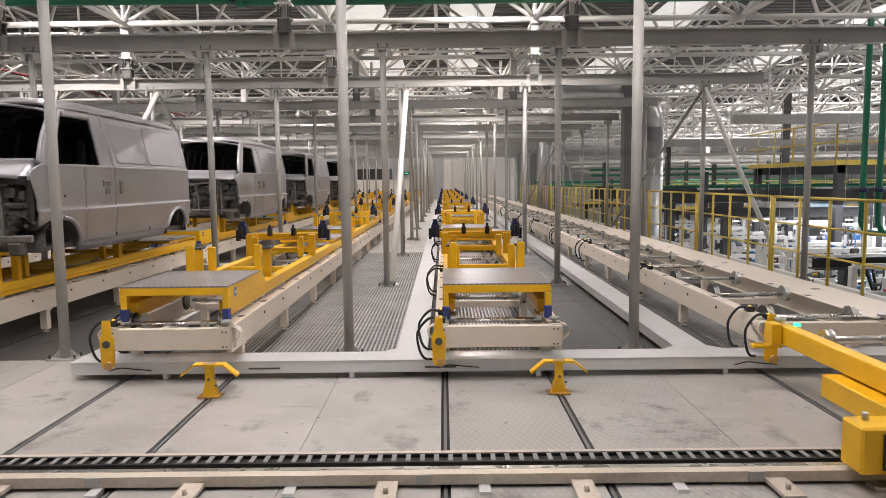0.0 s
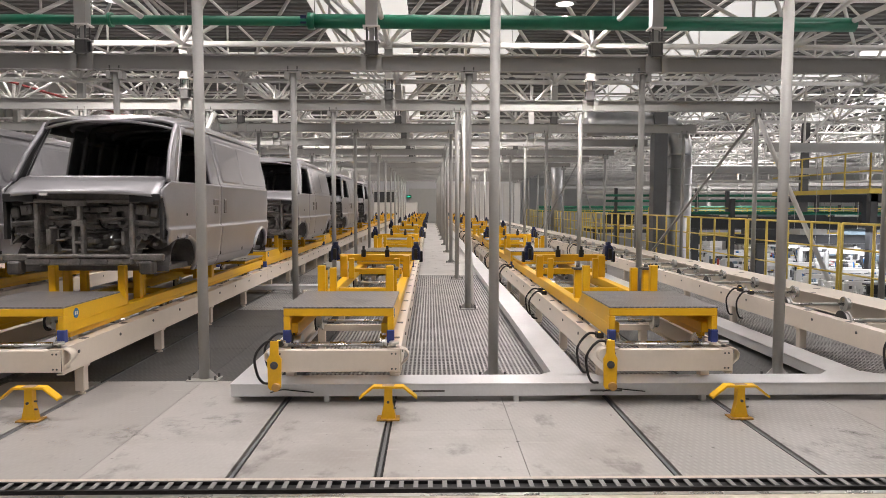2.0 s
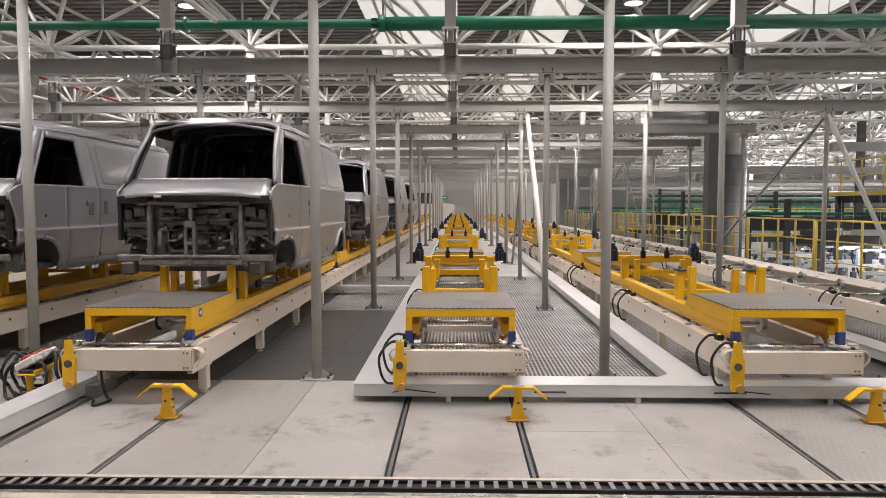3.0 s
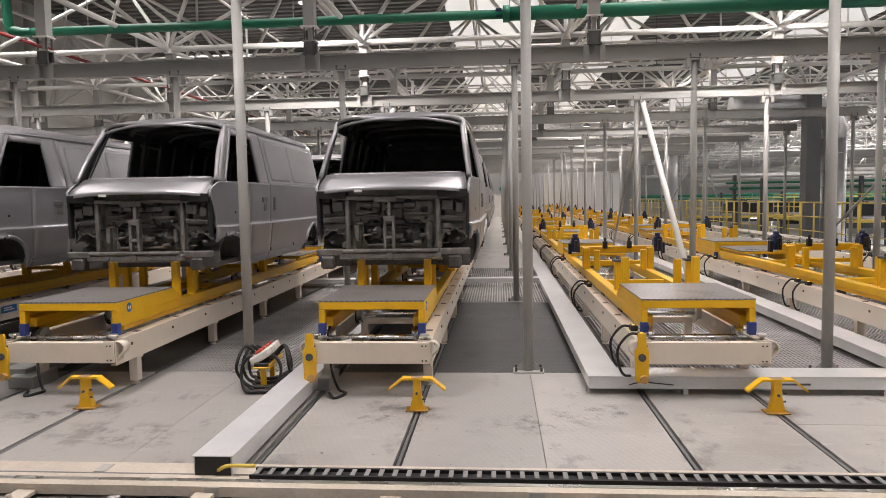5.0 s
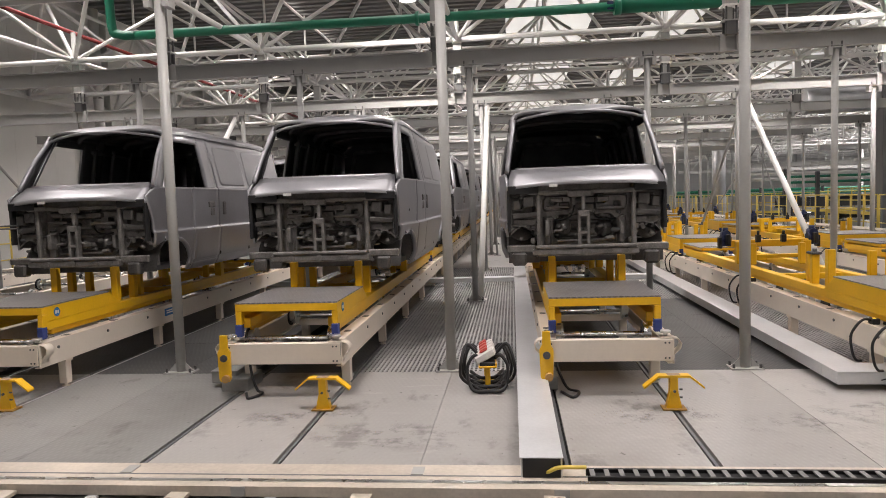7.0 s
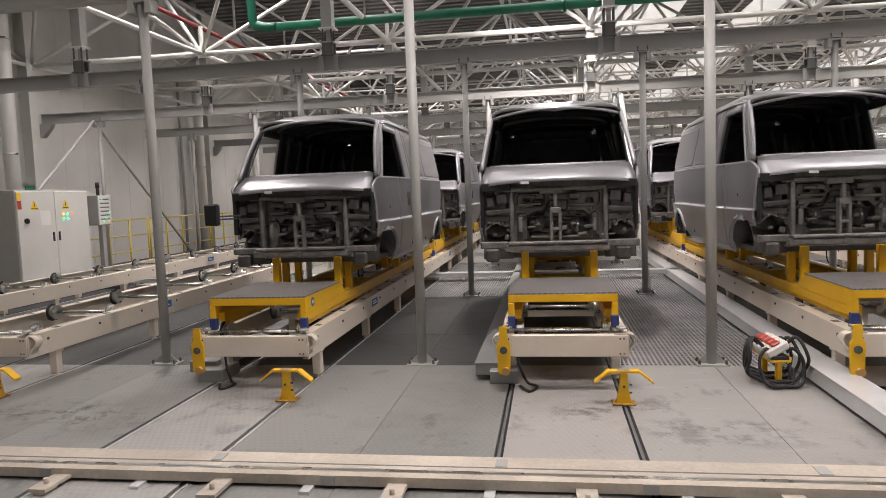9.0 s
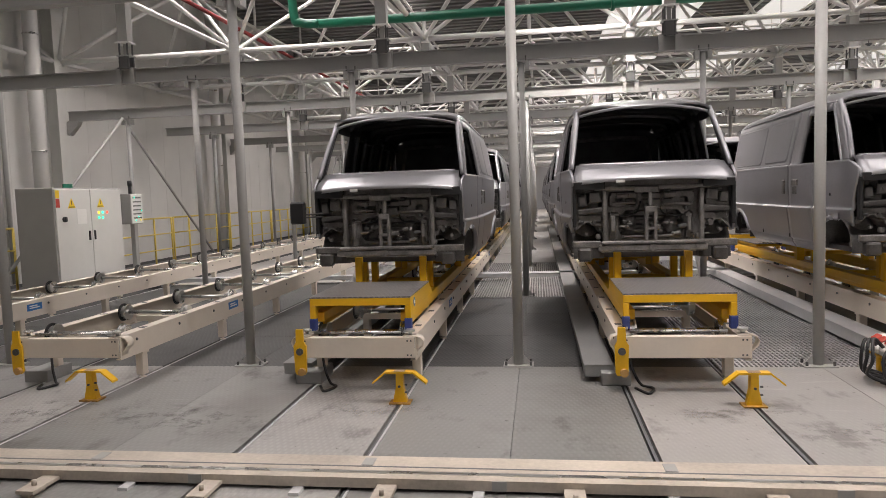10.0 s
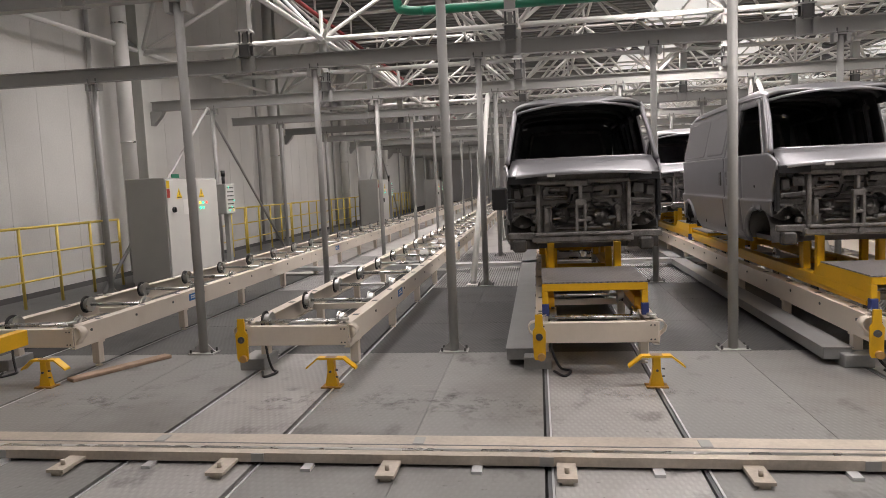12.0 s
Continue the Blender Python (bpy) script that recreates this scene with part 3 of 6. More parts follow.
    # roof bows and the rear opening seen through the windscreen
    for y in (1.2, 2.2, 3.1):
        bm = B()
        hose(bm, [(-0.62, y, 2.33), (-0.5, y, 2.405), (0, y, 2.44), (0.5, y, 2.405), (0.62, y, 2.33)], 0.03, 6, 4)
        part("roof_bow", bm, M_BODYSHADE, e)
    bm = B()
    hose(bm, [(-0.56, 4.03, 1.1), (-0.57, 4.03, 1.75), (-0.50, 4.03, 2.22), (-0.38, 4.03, 2.30), (0.38, 4.03, 2.30), (0.50, 4.03, 2.22), (0.57, 4.03, 1.75), (0.56, 4.03, 1.1)], 0.03, 6, 5)
    part("rear_flange", bm, M_BAY, e)
    # the body widens behind the front wheels, and the cab stands a little taller towards the front
    for ob in e.children_recursive:
        if ob.name.startswith("tailgate"):
            for p in ob.data.vertices:
                p.co.x *= 1.085
            continue
        for p in ob.data.vertices:
            z = p.co.z
            f = min(1.0, max(0.0, (p.co.y - 0.15) / 1.1))
            p.co.x *= 1 + 0.085 * f * f * (3 - 2 * f)
            if z > 1.64:
                p.co.z += 0.04 * min(1.0, (z - 1.64) / 0.08) + 0.09 * max(0.0, z - 1.80) / 0.69 * (1 - p.co.y / 14.0)
    return tagged(e, "bare grey steel van body with open front on a skid", "van body", "van bodies on the skids")


# ---- setting ----
floor = tagged(make("floor", boxes((WALL_X, -8, -0.3, 5.95, END, -0.03)), M_VOID), "steel plate and grating floor of the storage hall", "floor", kind="structure")
tagged(make("wall_left", boxes((WALL_X - 0.2, -8, -0.3, WALL_X, END, 8.6)), M_WALL), "light grey clad factory wall", "wall", kind="structure")
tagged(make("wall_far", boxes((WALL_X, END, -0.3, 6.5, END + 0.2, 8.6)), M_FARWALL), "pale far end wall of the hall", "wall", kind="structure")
tagged(make("wall_back", boxes((WALL_X, -8.2, -4.7, 45, -8.0, 8.6)), M_WALL), "plain grey wall behind the transfer track", "wall", kind="structure")
tagged(make("lower_floor", boxes((5.95, -8, -4.7, 45, 90, -4.5)), M_LOWFLOOR), "pale painted floor of the lower hall", "floor", kind="structure")
tagged(make("wall_right", boxes((45, -8, -4.7, 45.2, 90, 8.6)), M_WALL), "far grey wall of the lower hall", "wall", kind="structure")
tagged(make("wall_far_right", boxes((5.95, 90, -4.7, 45, 90.2, 8.6)), M_WALL), "far grey wall of the lower hall", "wall", kind="structure")
tagged(make("slab_edge", boxes((5.95, -8, -4.5, 6.15, END, -0.03)), M_CAB), "painted edge of the upper floor", "slab", kind="structure")


def roof_sheet():
    """Ribbed roof with long light strips let into it."""
    bm = boxes((WALL_X - 0.2, -8.2, 8.72, 45.2, 90.2, 8.85))
    for i in range(0, 190):
        y = -8 + i * 0.5
        box(bm, WALL_X, y, 8.60, 45, y + 0.22, 8.72)
    tagged(make("roof", bm, M_ROOF), "light grey ribbed sheet roof", "roof", kind="structure")
    for x0, w in ((-5.6, 3.4), (0.4, 1.8), (9.0, 2.2), (18.0, 2.5), (28.0, 2.5), (38.0, 2.5)):
        for y0 in (-4, 11, 24, 37, 50, 63, 76):
            if x0 < 0 and y0 < 24:
                continue
            tagged(make("skylight", boxes((x0, y0, 8.55, x0 + w, y0 + 9.5, 8.585)), M_SKY), "bright translucent roof light strip", "skylight", "roof lights", "structure")


roof_sheet()


def sheet_mesh(name, w, d, material, z0=-0.03):
    me = bpy.data.meshes.new(name)
    bm = boxes((0.002, 0.002, z0, w - 0.002, d - 0.002, 0.0))
    bmesh.ops.recalc_face_normals(bm, faces=bm.faces)
    bm.to_mesh(me)
    bm.free()
    me.materials.append(material)
    return me


MESHES = {}


def plate(name, x0, x1, y0, y1, material, z=0.0):
    key = (round(x1 - x0, 3), round(y1 - y0, 3), material.name)
    if key not in MESHES:
        MESHES[key] = sheet_mesh(name, x1 - x0, y1 - y0, material)
    return shared(name, MESHES[key], floor, (x0, y0, z))


def floor_grating(x0, x1, y0, y1):
    bm = B()
    n = int((x1 - x0) / 0.042)
    for i in range(n):
        x = x0 + 0.042 * i + 0.012
        box(bm, x, y0, -0.022, x + 0.018, y1, 0.0)
    for j in range(int((y1 - y0) / 0.07)):
        y = y0 + 0.07 * j
        box(bm, x0, y, -0.016, x1, y + 0.018, -0.003)
    ob = part("grating", bm, M_GRATE, floor, "galvanised steel floor grating with open meshes")
    tagged(ob, kind="stuff")


def floor_plates():
    for k in range(-1, 8):
        c = 3.15 - PITCH * k
        a0, a1, b1 = c - 0.435, c + 0.435, c + PITCH - 0.435
        for q, (x0, x1) in enumerate(((a0 + 0.026, a1 - 0.026), (a1 + 0.026, a1 + 0.90), (a1 + 0.90, b1 - 0.026))):
            if x0 < WALL_X or x1 > 5.95:
                continue
            kind = M_STUD if k in (0, 1, 5, 6) and q == 0 or k == 1 and q == 1 else M_GREYPLATE if k >= 5 and q or k == 7 else M_PLATE
            for y0, y1 in ((-6.0, -3.0), (-3.0, 0.0), (0.0, 2.1), (2.1, 4.15)) + (((4.15, 5.05), (5.05, 6.45)) if k == 2 and q == 1 else ((4.15, 6.45),)):
                plate("floor_plate", x0, x1, y0, y1, kind)
        for x in (a0, a1):
            if WALL_X < x < 5.9:
                if k >= 5:
                    part("slot_strip", boxes((x + 0.012, -6, -0.03, x + 0.026, 30, 0.003)), M_TRAY, floor, "pale bare metal strip beside a slot")
                part("slot_rail", boxes((x - 0.010, -6, -0.03, x + 0.010, 30, -0.006)), M_DARKGREY, floor)
        # beneath the lanes
        if k >= 0:
            for y0 in (6.45, 8.6, 10.75, 12.9, 15.05, 17.2, 19.35, 21.5, 23.65, 25.8):
                if k in (0, 1, 2) and y0 < 15:
                    continue
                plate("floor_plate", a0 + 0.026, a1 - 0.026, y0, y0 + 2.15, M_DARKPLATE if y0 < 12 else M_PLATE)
            if k in (0, 1, 2):
                floor_grating(a0 + 0.026, a1 - 0.026, 6.45, 15.0)
        # between this lane and the next one towards the railing
        if k in (0, 1, 3, 5, 6, 7):
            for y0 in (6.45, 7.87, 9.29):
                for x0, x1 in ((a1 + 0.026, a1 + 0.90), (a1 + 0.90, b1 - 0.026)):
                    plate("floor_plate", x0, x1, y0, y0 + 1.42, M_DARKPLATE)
            floor_grating(a1 + 0.026, b1 - 0.026, 10.75, 16.0)
        elif k >= 0:
            floor_grating(a1 + 0.026, b1 - 0.026, 6.1 if k == 2 else 6.45, 16.0)
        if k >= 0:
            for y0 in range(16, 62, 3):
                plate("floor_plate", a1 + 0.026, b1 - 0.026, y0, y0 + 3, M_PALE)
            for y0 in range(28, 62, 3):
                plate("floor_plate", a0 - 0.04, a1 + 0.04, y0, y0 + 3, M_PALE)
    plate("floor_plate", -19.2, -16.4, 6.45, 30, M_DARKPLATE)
    plate("floor_plate", -19.2, -16.4, -6, 6.45, M_PLATE)
    plate("floor_plate", 4.4, 5.95, 6.45, 60, M_PLATE)
    plate("floor_plate", 4.9, 5.95, -6, 6.45, M_PLATE)


# ---- steelwork ----
def beam_i(bm, x0, x1, y, z0, z1, w=0.13, t=0.012):
    box(bm, x0, y - w / 2, z0, x1, y + w / 2, z0 + t)
    box(bm, x0, y - w / 2, z1 - t, x1, y + w / 2, z1)
    box(bm, x0, y - t / 2, z0 + t, x1, y + t / 2, z1 - t)


NX0 = -2.29 - GRID * 3
for k, y in enumerate(POST_ROWS):
    bm = B()
    beam_i(bm, WALL_X + (0.04 if k < 2 else 0.45), 7.4 if k < 2 else 6.9 if k == 2 else 6.0, y, 3.62, 3.85)
    beam = tagged(make("ceiling_beam", bm, M_BEAM), "grey painted steel I-beam hung below the roof truss", "beam", "ceiling beams", "structure")
    bm = B()
    for i in range(5):
        x = NX0 + GRID * i
        for sx in (-0.16, 0.08):
            box(bm, x + sx, y - 0.068, 3.61, x + sx + 0.08, y + 0.068, 3.865)
    part("splice_plate", bm, M_BEAM, beam)
    if k in (2, 4, 6, 8):
        bm = B()
        v = [[bm.verts.new((WALL_X + 0.43 + dx, y + dy, z)) for dx, z in ((0.0, 3.615), (0.32, 3.615), (0.27, 3.52), (0.06, 3.30), (0.0, 3.30))] for dy in (-0.07, 0.07)]
        bm.faces.new(v[0]), bm.faces.new(v[1][::-1])
        for i in range(5):
            bm.faces.new((v[0][i], v[0][(i + 1) % 5], v[1][(i + 1) % 5], v[1][i]))
        part("wall_bracket", bm, M_BEAM, beam, "stepped steel bracket on a wall column")


def hanger():
    e = new("beam_hanger")
    bm = B()
    rows = [[bm.verts.new((x, y, z)) for x, y in ((-0.09, -0.08), (0.09, -0.08), (0.09, -0.066), (0.008, -0.066), (0.008, 0.066), (0.09, 0.066), (0.09, 0.08), (-0.09, 0.08), (-0.09, 0.066), (-0.008, 0.066), (-0.008, -0.066), (-0.09, -0.066))] for z in (3.872, 4.05)]
    for i in range(12):
        bm.faces.new((rows[0][i], rows[0][(i + 1) % 12], rows[1][(i + 1) % 12], rows[1][i]))
    bm.faces.new(rows[0]), bm.faces.new(rows[1][::-1])
    part("bracket", bm, M_HANGER, e, "dark grey bolted bracket")
    part("seat_plate", boxes((-0.11, -0.10, 3.852, 0.11, 0.10, 3.872)), M_HANGER, e)
    part("middle_plate", boxes((-0.115, -0.10, 4.05, 0.115, 0.10, 4.068)), M_BEAM, e)
    part("web", boxes((-0.035, -0.012, 4.068, 0.035, 0.012, 4.26)), M_BEAM, e)
    part("cap_plate", boxes((-0.125, -0.11, 4.26, 0.125, 0.11, 4.285)), M_WHITE, e)
    bm = B()
    for sx in (-0.07, 0.07):
        for sy in (-0.07, 0.07):
            rod(bm, (sx, sy, 3.84), (sx, sy, 4.35), 0.015, 6)
    part("bolt", bm, M_DARK, e)
    part("stub", boxes((-0.085, -0.085, 4.28, 0.085, 0.085, 4.92)), M_BEAM, e, "grey square steel stub")
    return tagged(e, "bolted steel hanger between the truss and a ceiling beam", "beam hanger", "beam hangers")


hang, first = hanger(), True
for y in POST_ROWS[:9]:
    for i in range(-1, 5):
        m = pose(NX0 + GRID * i, y, 0)
        if NX0 + GRID * i < WALL_X + 0.4:
            continue
        if first:
            hang.matrix_basis, first = m, False
        else:
            copy_thing(hang, m)


def space_frame():
    bm = B()
    for j in range(-2, 18):
        for i in range(-1, 14):
            x, y, z = NX0 + GRID * i, 10.72 + GRID * j, 4.98
            far = j > 8
            n = 5 if far else 8
            if x > WALL_X:
                if i < 13:
                    rod(bm, (x, y, z), (x + GRID, y, z), 0.062, n)
                rod(bm, (x, y, z), (x, y + GRID, z), 0.052, n)
                rod(bm, (x, y, z - 0.09), (x, y, z + 0.09), 0.10, 8)
                for sx in (-1, 1):
                    for sy in (-1, 1):
                        rod(bm, (x, y, z), (x + sx * GRID / 2, y + sy * GRID / 2, 7.1), 0.045, 5 if far else 7)
                if x < 6:
                    rod(bm, (x, y, z), (x, y, 5.6), 0.05, 6)
            tx, ty = x + GRID / 2, y + GRID / 2
            rod(bm, (tx, ty, 7.1), (tx + GRID, ty, 7.1), 0.05, 5)
            rod(bm, (tx, ty, 7.1), (tx, ty + GRID, 7.1), 0.05, 5)
            # light web girders behind the first bays
            if 1 < j < 9 or (x > 6 and j < 11):
                q, zt = GRID / 4, 5.95
                rod(bm, (x, y, zt), (x + GRID, y, zt), 0.032, 4)
                for a, za, b, zb in ((0, z, q, zt), (q, zt, 2 * q, z), (2 * q, z, 3 * q, zt), (3 * q, zt, 4 * q, z)):
                    rod(bm, (x + a, y, za), (x + b, y, zb), 0.028, 4)
            # purlins on the top chord
            if not far:
                rod(bm, (tx, ty, 7.1), (tx, ty, 8.6), 0.04, 5)
                rod(bm, (tx, ty - GRID / 2, 8.45), (tx, ty + GRID / 2, 8.45), 0.05, 5)
    tagged(make("ceiling", bm, M_WHITE), "white tubular space-frame roof truss with ball nodes", "roof truss", kind="structure")


space_frame()


def steel_post():
    e = new("steel_post")
    part("shaft", rods(((0, 0, 0.012), (0, 0, 3.58), 0.047, 16)), M_STEELPOST, e)
    bm = boxes((-0.14, -0.09, 0, 0.14, 0.09, 0.014))
    for s in (-1, 1):
        v = [bm.verts.new(p) for p in ((s * 0.045, -0.006, 0.014), (s * 0.13, -0.006, 0.014), (s * 0.045, -0.006, 0.10), (s * 0.045, 0.006, 0.014), (s * 0.13, 0.006, 0.014), (s * 0.045, 0.006, 0.10))]
        for f in ((0, 1, 2), (3, 5, 4), (0, 3, 4, 1), (1, 4, 5, 2), (0, 2, 5, 3)):
            bm.faces.new([v[i] for i in f])
    part("base_plate", bm, M_STEELPOST, e)
    bm = B()
    for s in (-1, 1):
        rod(bm, (s * 0.115, -0.06, 0.014), (s * 0.115, -0.06, 0.05), 0.012, 6)
        rod(bm, (s * 0.115, 0.06, 0.014), (s * 0.115, 0.06, 0.05), 0.012, 6)
    tagged(part("anchor_bolt", bm, M_DARK, e), kind="stuff")
    bm = boxes((-0.12, -0.07, 3.585, 0.12, 0.07, 3.605), (-0.12, -0.07, 3.48, -0.06, 0.07, 3.585), (0.06, -0.07, 3.48, 0.12, 0.07, 3.585))
    part("top_plate", bm, M_STEELPOST, e)
    bm = B()
    for s in (-1, 1):
        rod(bm, (s * 0.07, -0.055, 3.60), (s * 0.07, -0.055, 3.68), 0.011, 6)
    tagged(part("top_bolt", bm, M_DARK, e), kind="stuff")
    return tagged(e, "grey painted tubular steel post on a bolted floor plate", "post", "posts under the ceiling beams")


post, first = steel_post(), True
for j, y in enumerate(POST_ROWS):
    for k in range(-1, 8):
        x = LANES[k] - PITCH / 2 if k >= 0 else 5.65
        if k == 7:
            x = -17.97
        if k == 7 and j == 0 or k == -1 and j == 0:
            continue
        m = pose(x, y, 0)
        if first:
            post.matrix_basis, first = m, False
        else:
            copy_thing(post, m)


def brace(x, y, dx, dy=0.0, both=False, top=3.55, material=None):
    e = new("diagonal_brace")
    e.location = (x, y, 0)
    material = material or M_WHITE
    for s in (1, -1) if both else (1,):
        bm = rods(((0, 0.0, top), (s * dx, s * dy, 0.03), 0.05 if material is M_WHITE else 0.032, 12))
        part("tube", bm, material, e)
    part("foot_plate", boxes((dx - 0.1, dy - 0.1, 0, dx + 0.1, dy + 0.1, 0.012)), material, e)
    return tagged(e, "painted steel diagonal brace from a beam to the floor", "brace", "diagonal braces")


brace(5.65, 15.12, 1.35, -0.6)
brace(5.65, 15.12, -1.2, 3.9, material=M_BEAM)
for lane in (1, 3, 5):
    x = LANES[lane] - PITCH / 2 + (0.13 if lane < 5 else -0.16)
    brace(x, 15.12, -0.06, -4.15)
    brace(x, 15.12, 0.03, 4.2, material=M_BEAM)
    brace(x, 32.36, -0.06, -4.15, material=M_BEAM)
    brace(x, 32.36, 0.03, 4.2, material=M_BEAM)
brace(5.45, 32.36, 1.0, -0.4, material=M_BEAM)
brace(5.45, 32.36, -1.2, 3.9, material=M_BEAM)
for y in (POST_ROWS[2] - 0.12, POST_ROWS[6] - 0.12):
    brace(-18.02, y, -0.02, -4.3, top=3.62, material=M_BEAM)
    brace(-18.02, y, -0.02, 4.3, top=3.62, material=M_CABSIDE)

# ---- transfer track ----
rail = tagged(make("transfer_rail", boxes((WALL_X + 0.3, 3.83, 0.012, 6.0, 4.10, 0.04)), M_TRACK), "cream painted steel track of the transfer car", "rail", kind="structure")
part("running_groove", boxes((WALL_X + 0.3, 3.79, 0.005, 6.0, 3.83, 0.025)), M_DARKGREY, rail, "dark worn running groove")
bm = boxes((WALL_X + 0.3, 3.69, 0.018, 6.0, 3.79, 0.075))
part("front_channel", bm, M_TRACK, rail)
part("middle_slot", boxes((WALL_X + 0.3, 3.93, 0.0401, 6.0, 3.945, 0.0412)), M_DARKGREY, rail, "dark dirty slot along the track")
part("worn_edge", boxes((WALL_X + 0.3, 3.755, 0.0752, 6.0, 3.79, 0.0785)), M_ZINC, rail, "bare worn steel running edge")
for i in range(24):
    x = -18.6 + i * 1.02
    if x < 5.6:
        bm = boxes((x - 0.055, 3.47, 0.022, x + 0.055, 3.69, 0.042), (x - 0.03, 3.48, 0.0, x + 0.03, 3.60, 0.022))
        rod(bm, (x, 3.55, 0.042), (x, 3.55, 0.075), 0.014, 8)
        part("bracket", bm, M_TRACK, rail)
        bm = boxes((x + 0.48, 3.60, 0.0, x + 0.54, 3.69, 0.018))
        part("shim", bm, M_TRAY, rail)
for i in range(14):
    x = -18.35 + i * 1.75
    part("joint_plate", boxes((x - 0.035, 3.95, 0.0402, x + 0.035, 4.06, 0.0445)), M_STEELPOST, rail, "bare grey joint plate")
    part("side_plate", boxes((x + 0.76, 3.683, 0.02, x + 0.84, 3.6895, 0.074)), M_STEELPOST, rail, "bare grey joint plate")


def cable_chain():
    e = new("cable_chain")
    for k, y in enumerate((3.845, 3.955)):
        part("side_link", boxes((-5.15, y, 0.0405, 2.3, y + 0.018, 0.078)), M_RUBBER, e)
    me = bpy.data.meshes.new("crossbar")
    bm = boxes((-0.013, 3.864, 0.072, 0.013, 3.954, 0.079))
    bmesh.ops.recalc_face_normals(bm, faces=bm.faces)
    bm.to_mesh(me)
    bm.free()
    me.materials.append(M_CHAIN)
    for i in range(94):
        shared("crossbar", me, e, (-5.12 + i * 0.079, 0, 0))
    part("cable", boxes((-5.1, 3.866, 0.0405, 2.3, 3.952, 0.06)), M_RUBBER, e)
    return tagged(e, "black plastic cable chain with grey crossbars lying beside the rail", "cable chain")


cable_chain()


def cable_tray(rows, label, sheet=None):
    sheet = sheet or M_TRAY
    e = new("cable_tray")
    for x0, y0, x1, y1, z0 in rows:
        bm = boxes((x0, y0, z0, x1, y1, 0.15))
        bevelled(bm, 0.004)
        part("duct", bm, sheet, e)
        part("lid", boxes((x0 - 0.006, y0 - 0.006, 0.1505, x1 + 0.006, y1 + 0.006, 0.1545)), sheet, e)
        n = max(1, int(max(x1 - x0, y1 - y0) / 1.3))
        for i in range(n):
            f = (i + 0.5) / n
            cx, cy = (x0 + (x1 - x0) * f, y0 + 0.06) if x1 - x0 > y1 - y0 else ((x0 + x1) / 2, y0 + (y1 - y0) * f)
            part("foot", boxes((cx - 0.02, cy - 0.05, 0.0, cx + 0.02, cy + 0.02, z0)), sheet, e)
    return tagged(e, label, "cable tray", "cable trays")


def chamfer(e, x, y, s):
    bm = B()
    v = [bm.verts.new(p) for p in ((x, y, 0.1505), (x + s * 0.12, y, 0.1505), (x, y + 0.12, 0.1505), (x, y, 0.1545), (x + s * 0.12, y, 0.1545), (x, y + 0.12, 0.1545))]
    for f in ((0, 1, 2), (3, 4, 5), (0, 1, 4, 3), (1, 2, 5, 4), (2, 0, 3, 5)):
        bm.faces.new([v[i] for i in f])
    part("corner_plate", bm, M_TRAY, e)


tray = cable_tray([(-3.02, 5.75, 4.7, 6.03, 0.05), (-0.35, 6.03, -0.09, 40, 0.05), (2.08, 6.03, 2.36, 40, 0.05), (-3.02, 6.03, -2.76, 40, 0.05)], "bright galvanised sheet cable tray across the front of the lanes")
for x, s in ((-0.35, -1), (-0.09, 1), (2.08, -1), (2.36, 1)):
    chamfer(tray, x, 6.03, s)
for x in (-2.55, 0.15, 2.6):
    bm = B()
    hose(bm, [(x - 0.15, 5.743, 0.085), (x - 0.05, 5.735, 0.11), (x + 0.05, 5.74, 0.10), (x + 0.2, 5.743, 0.085)], 0.005, 5, 4)
    part("stray_wire", bm, M_RUBBER, tray, "short black wire stub")
for x in (-1.55, -0.1, 3.4):
    part("knockout", boxes((x, 5.744, 0.085, x + 0.26, 5.7495, 0.1)), M_DARK, tray, "row of dark knockout holes")
tr3 = cable_tray([(-5.51, 3.93, -5.28, 30, 0.03)], "galvanised cable tray with an open dark end")
# Thin dark sheet on the closed end paints the shade of a mouth.
part("open_end", boxes((-5.50, 3.924, 0.035, -5.29, 3.9295, 0.148)), M_VOID, tr3, "dark sheet standing for the shade inside the duct")
bm = B()
hose(bm, [(-5.40, 4.1, 0.06), (-5.38, 3.95, 0.06), (-5.30, 3.92, 0.10), (-5.15, 3.95, 0.09)], 0.012, 6, 5)
part("cable", bm, M_RAIL, tr3, "yellow cable looping out")
cable_tray([(-8.20, 5.92, -7.97, 30, 0.05)], "dull galvanised cable tray beside a conveyor, darkened for its shade", M_DULLTRAY)
cable_tray([(-10.88, 5.97, -10.62, 30, 0.05)], "dull galvanised cable tray beside a conveyor, darkened for its shade", M_DULLTRAY)
cable_tray([(-16.6, 12.62, -3.03, 12.86, 0.08)], "long galvanised cable tray crossing beneath the conveyors")


# ---- lanes ----
def side_channel(bm, s, y0, y1):
    prof = ((0.51, 0.262), (0.46, 0.262), (0.46, 0.27), (0.502, 0.27), (0.502, 0.462), (0.40, 0.462), (0.40, 0.47), (0.51, 0.47))
    rows = [[bm.verts.new((s * x, y, z)) for x, z in prof] for y in (y0, y1)]
    for i in range(8):
        bm.faces.new((rows[0][i], rows[0][(i + 1) % 8], rows[1][(i + 1) % 8], rows[1][i]))
    bm.faces.new(rows[0])
    bm.faces.new(rows[1][::-1])


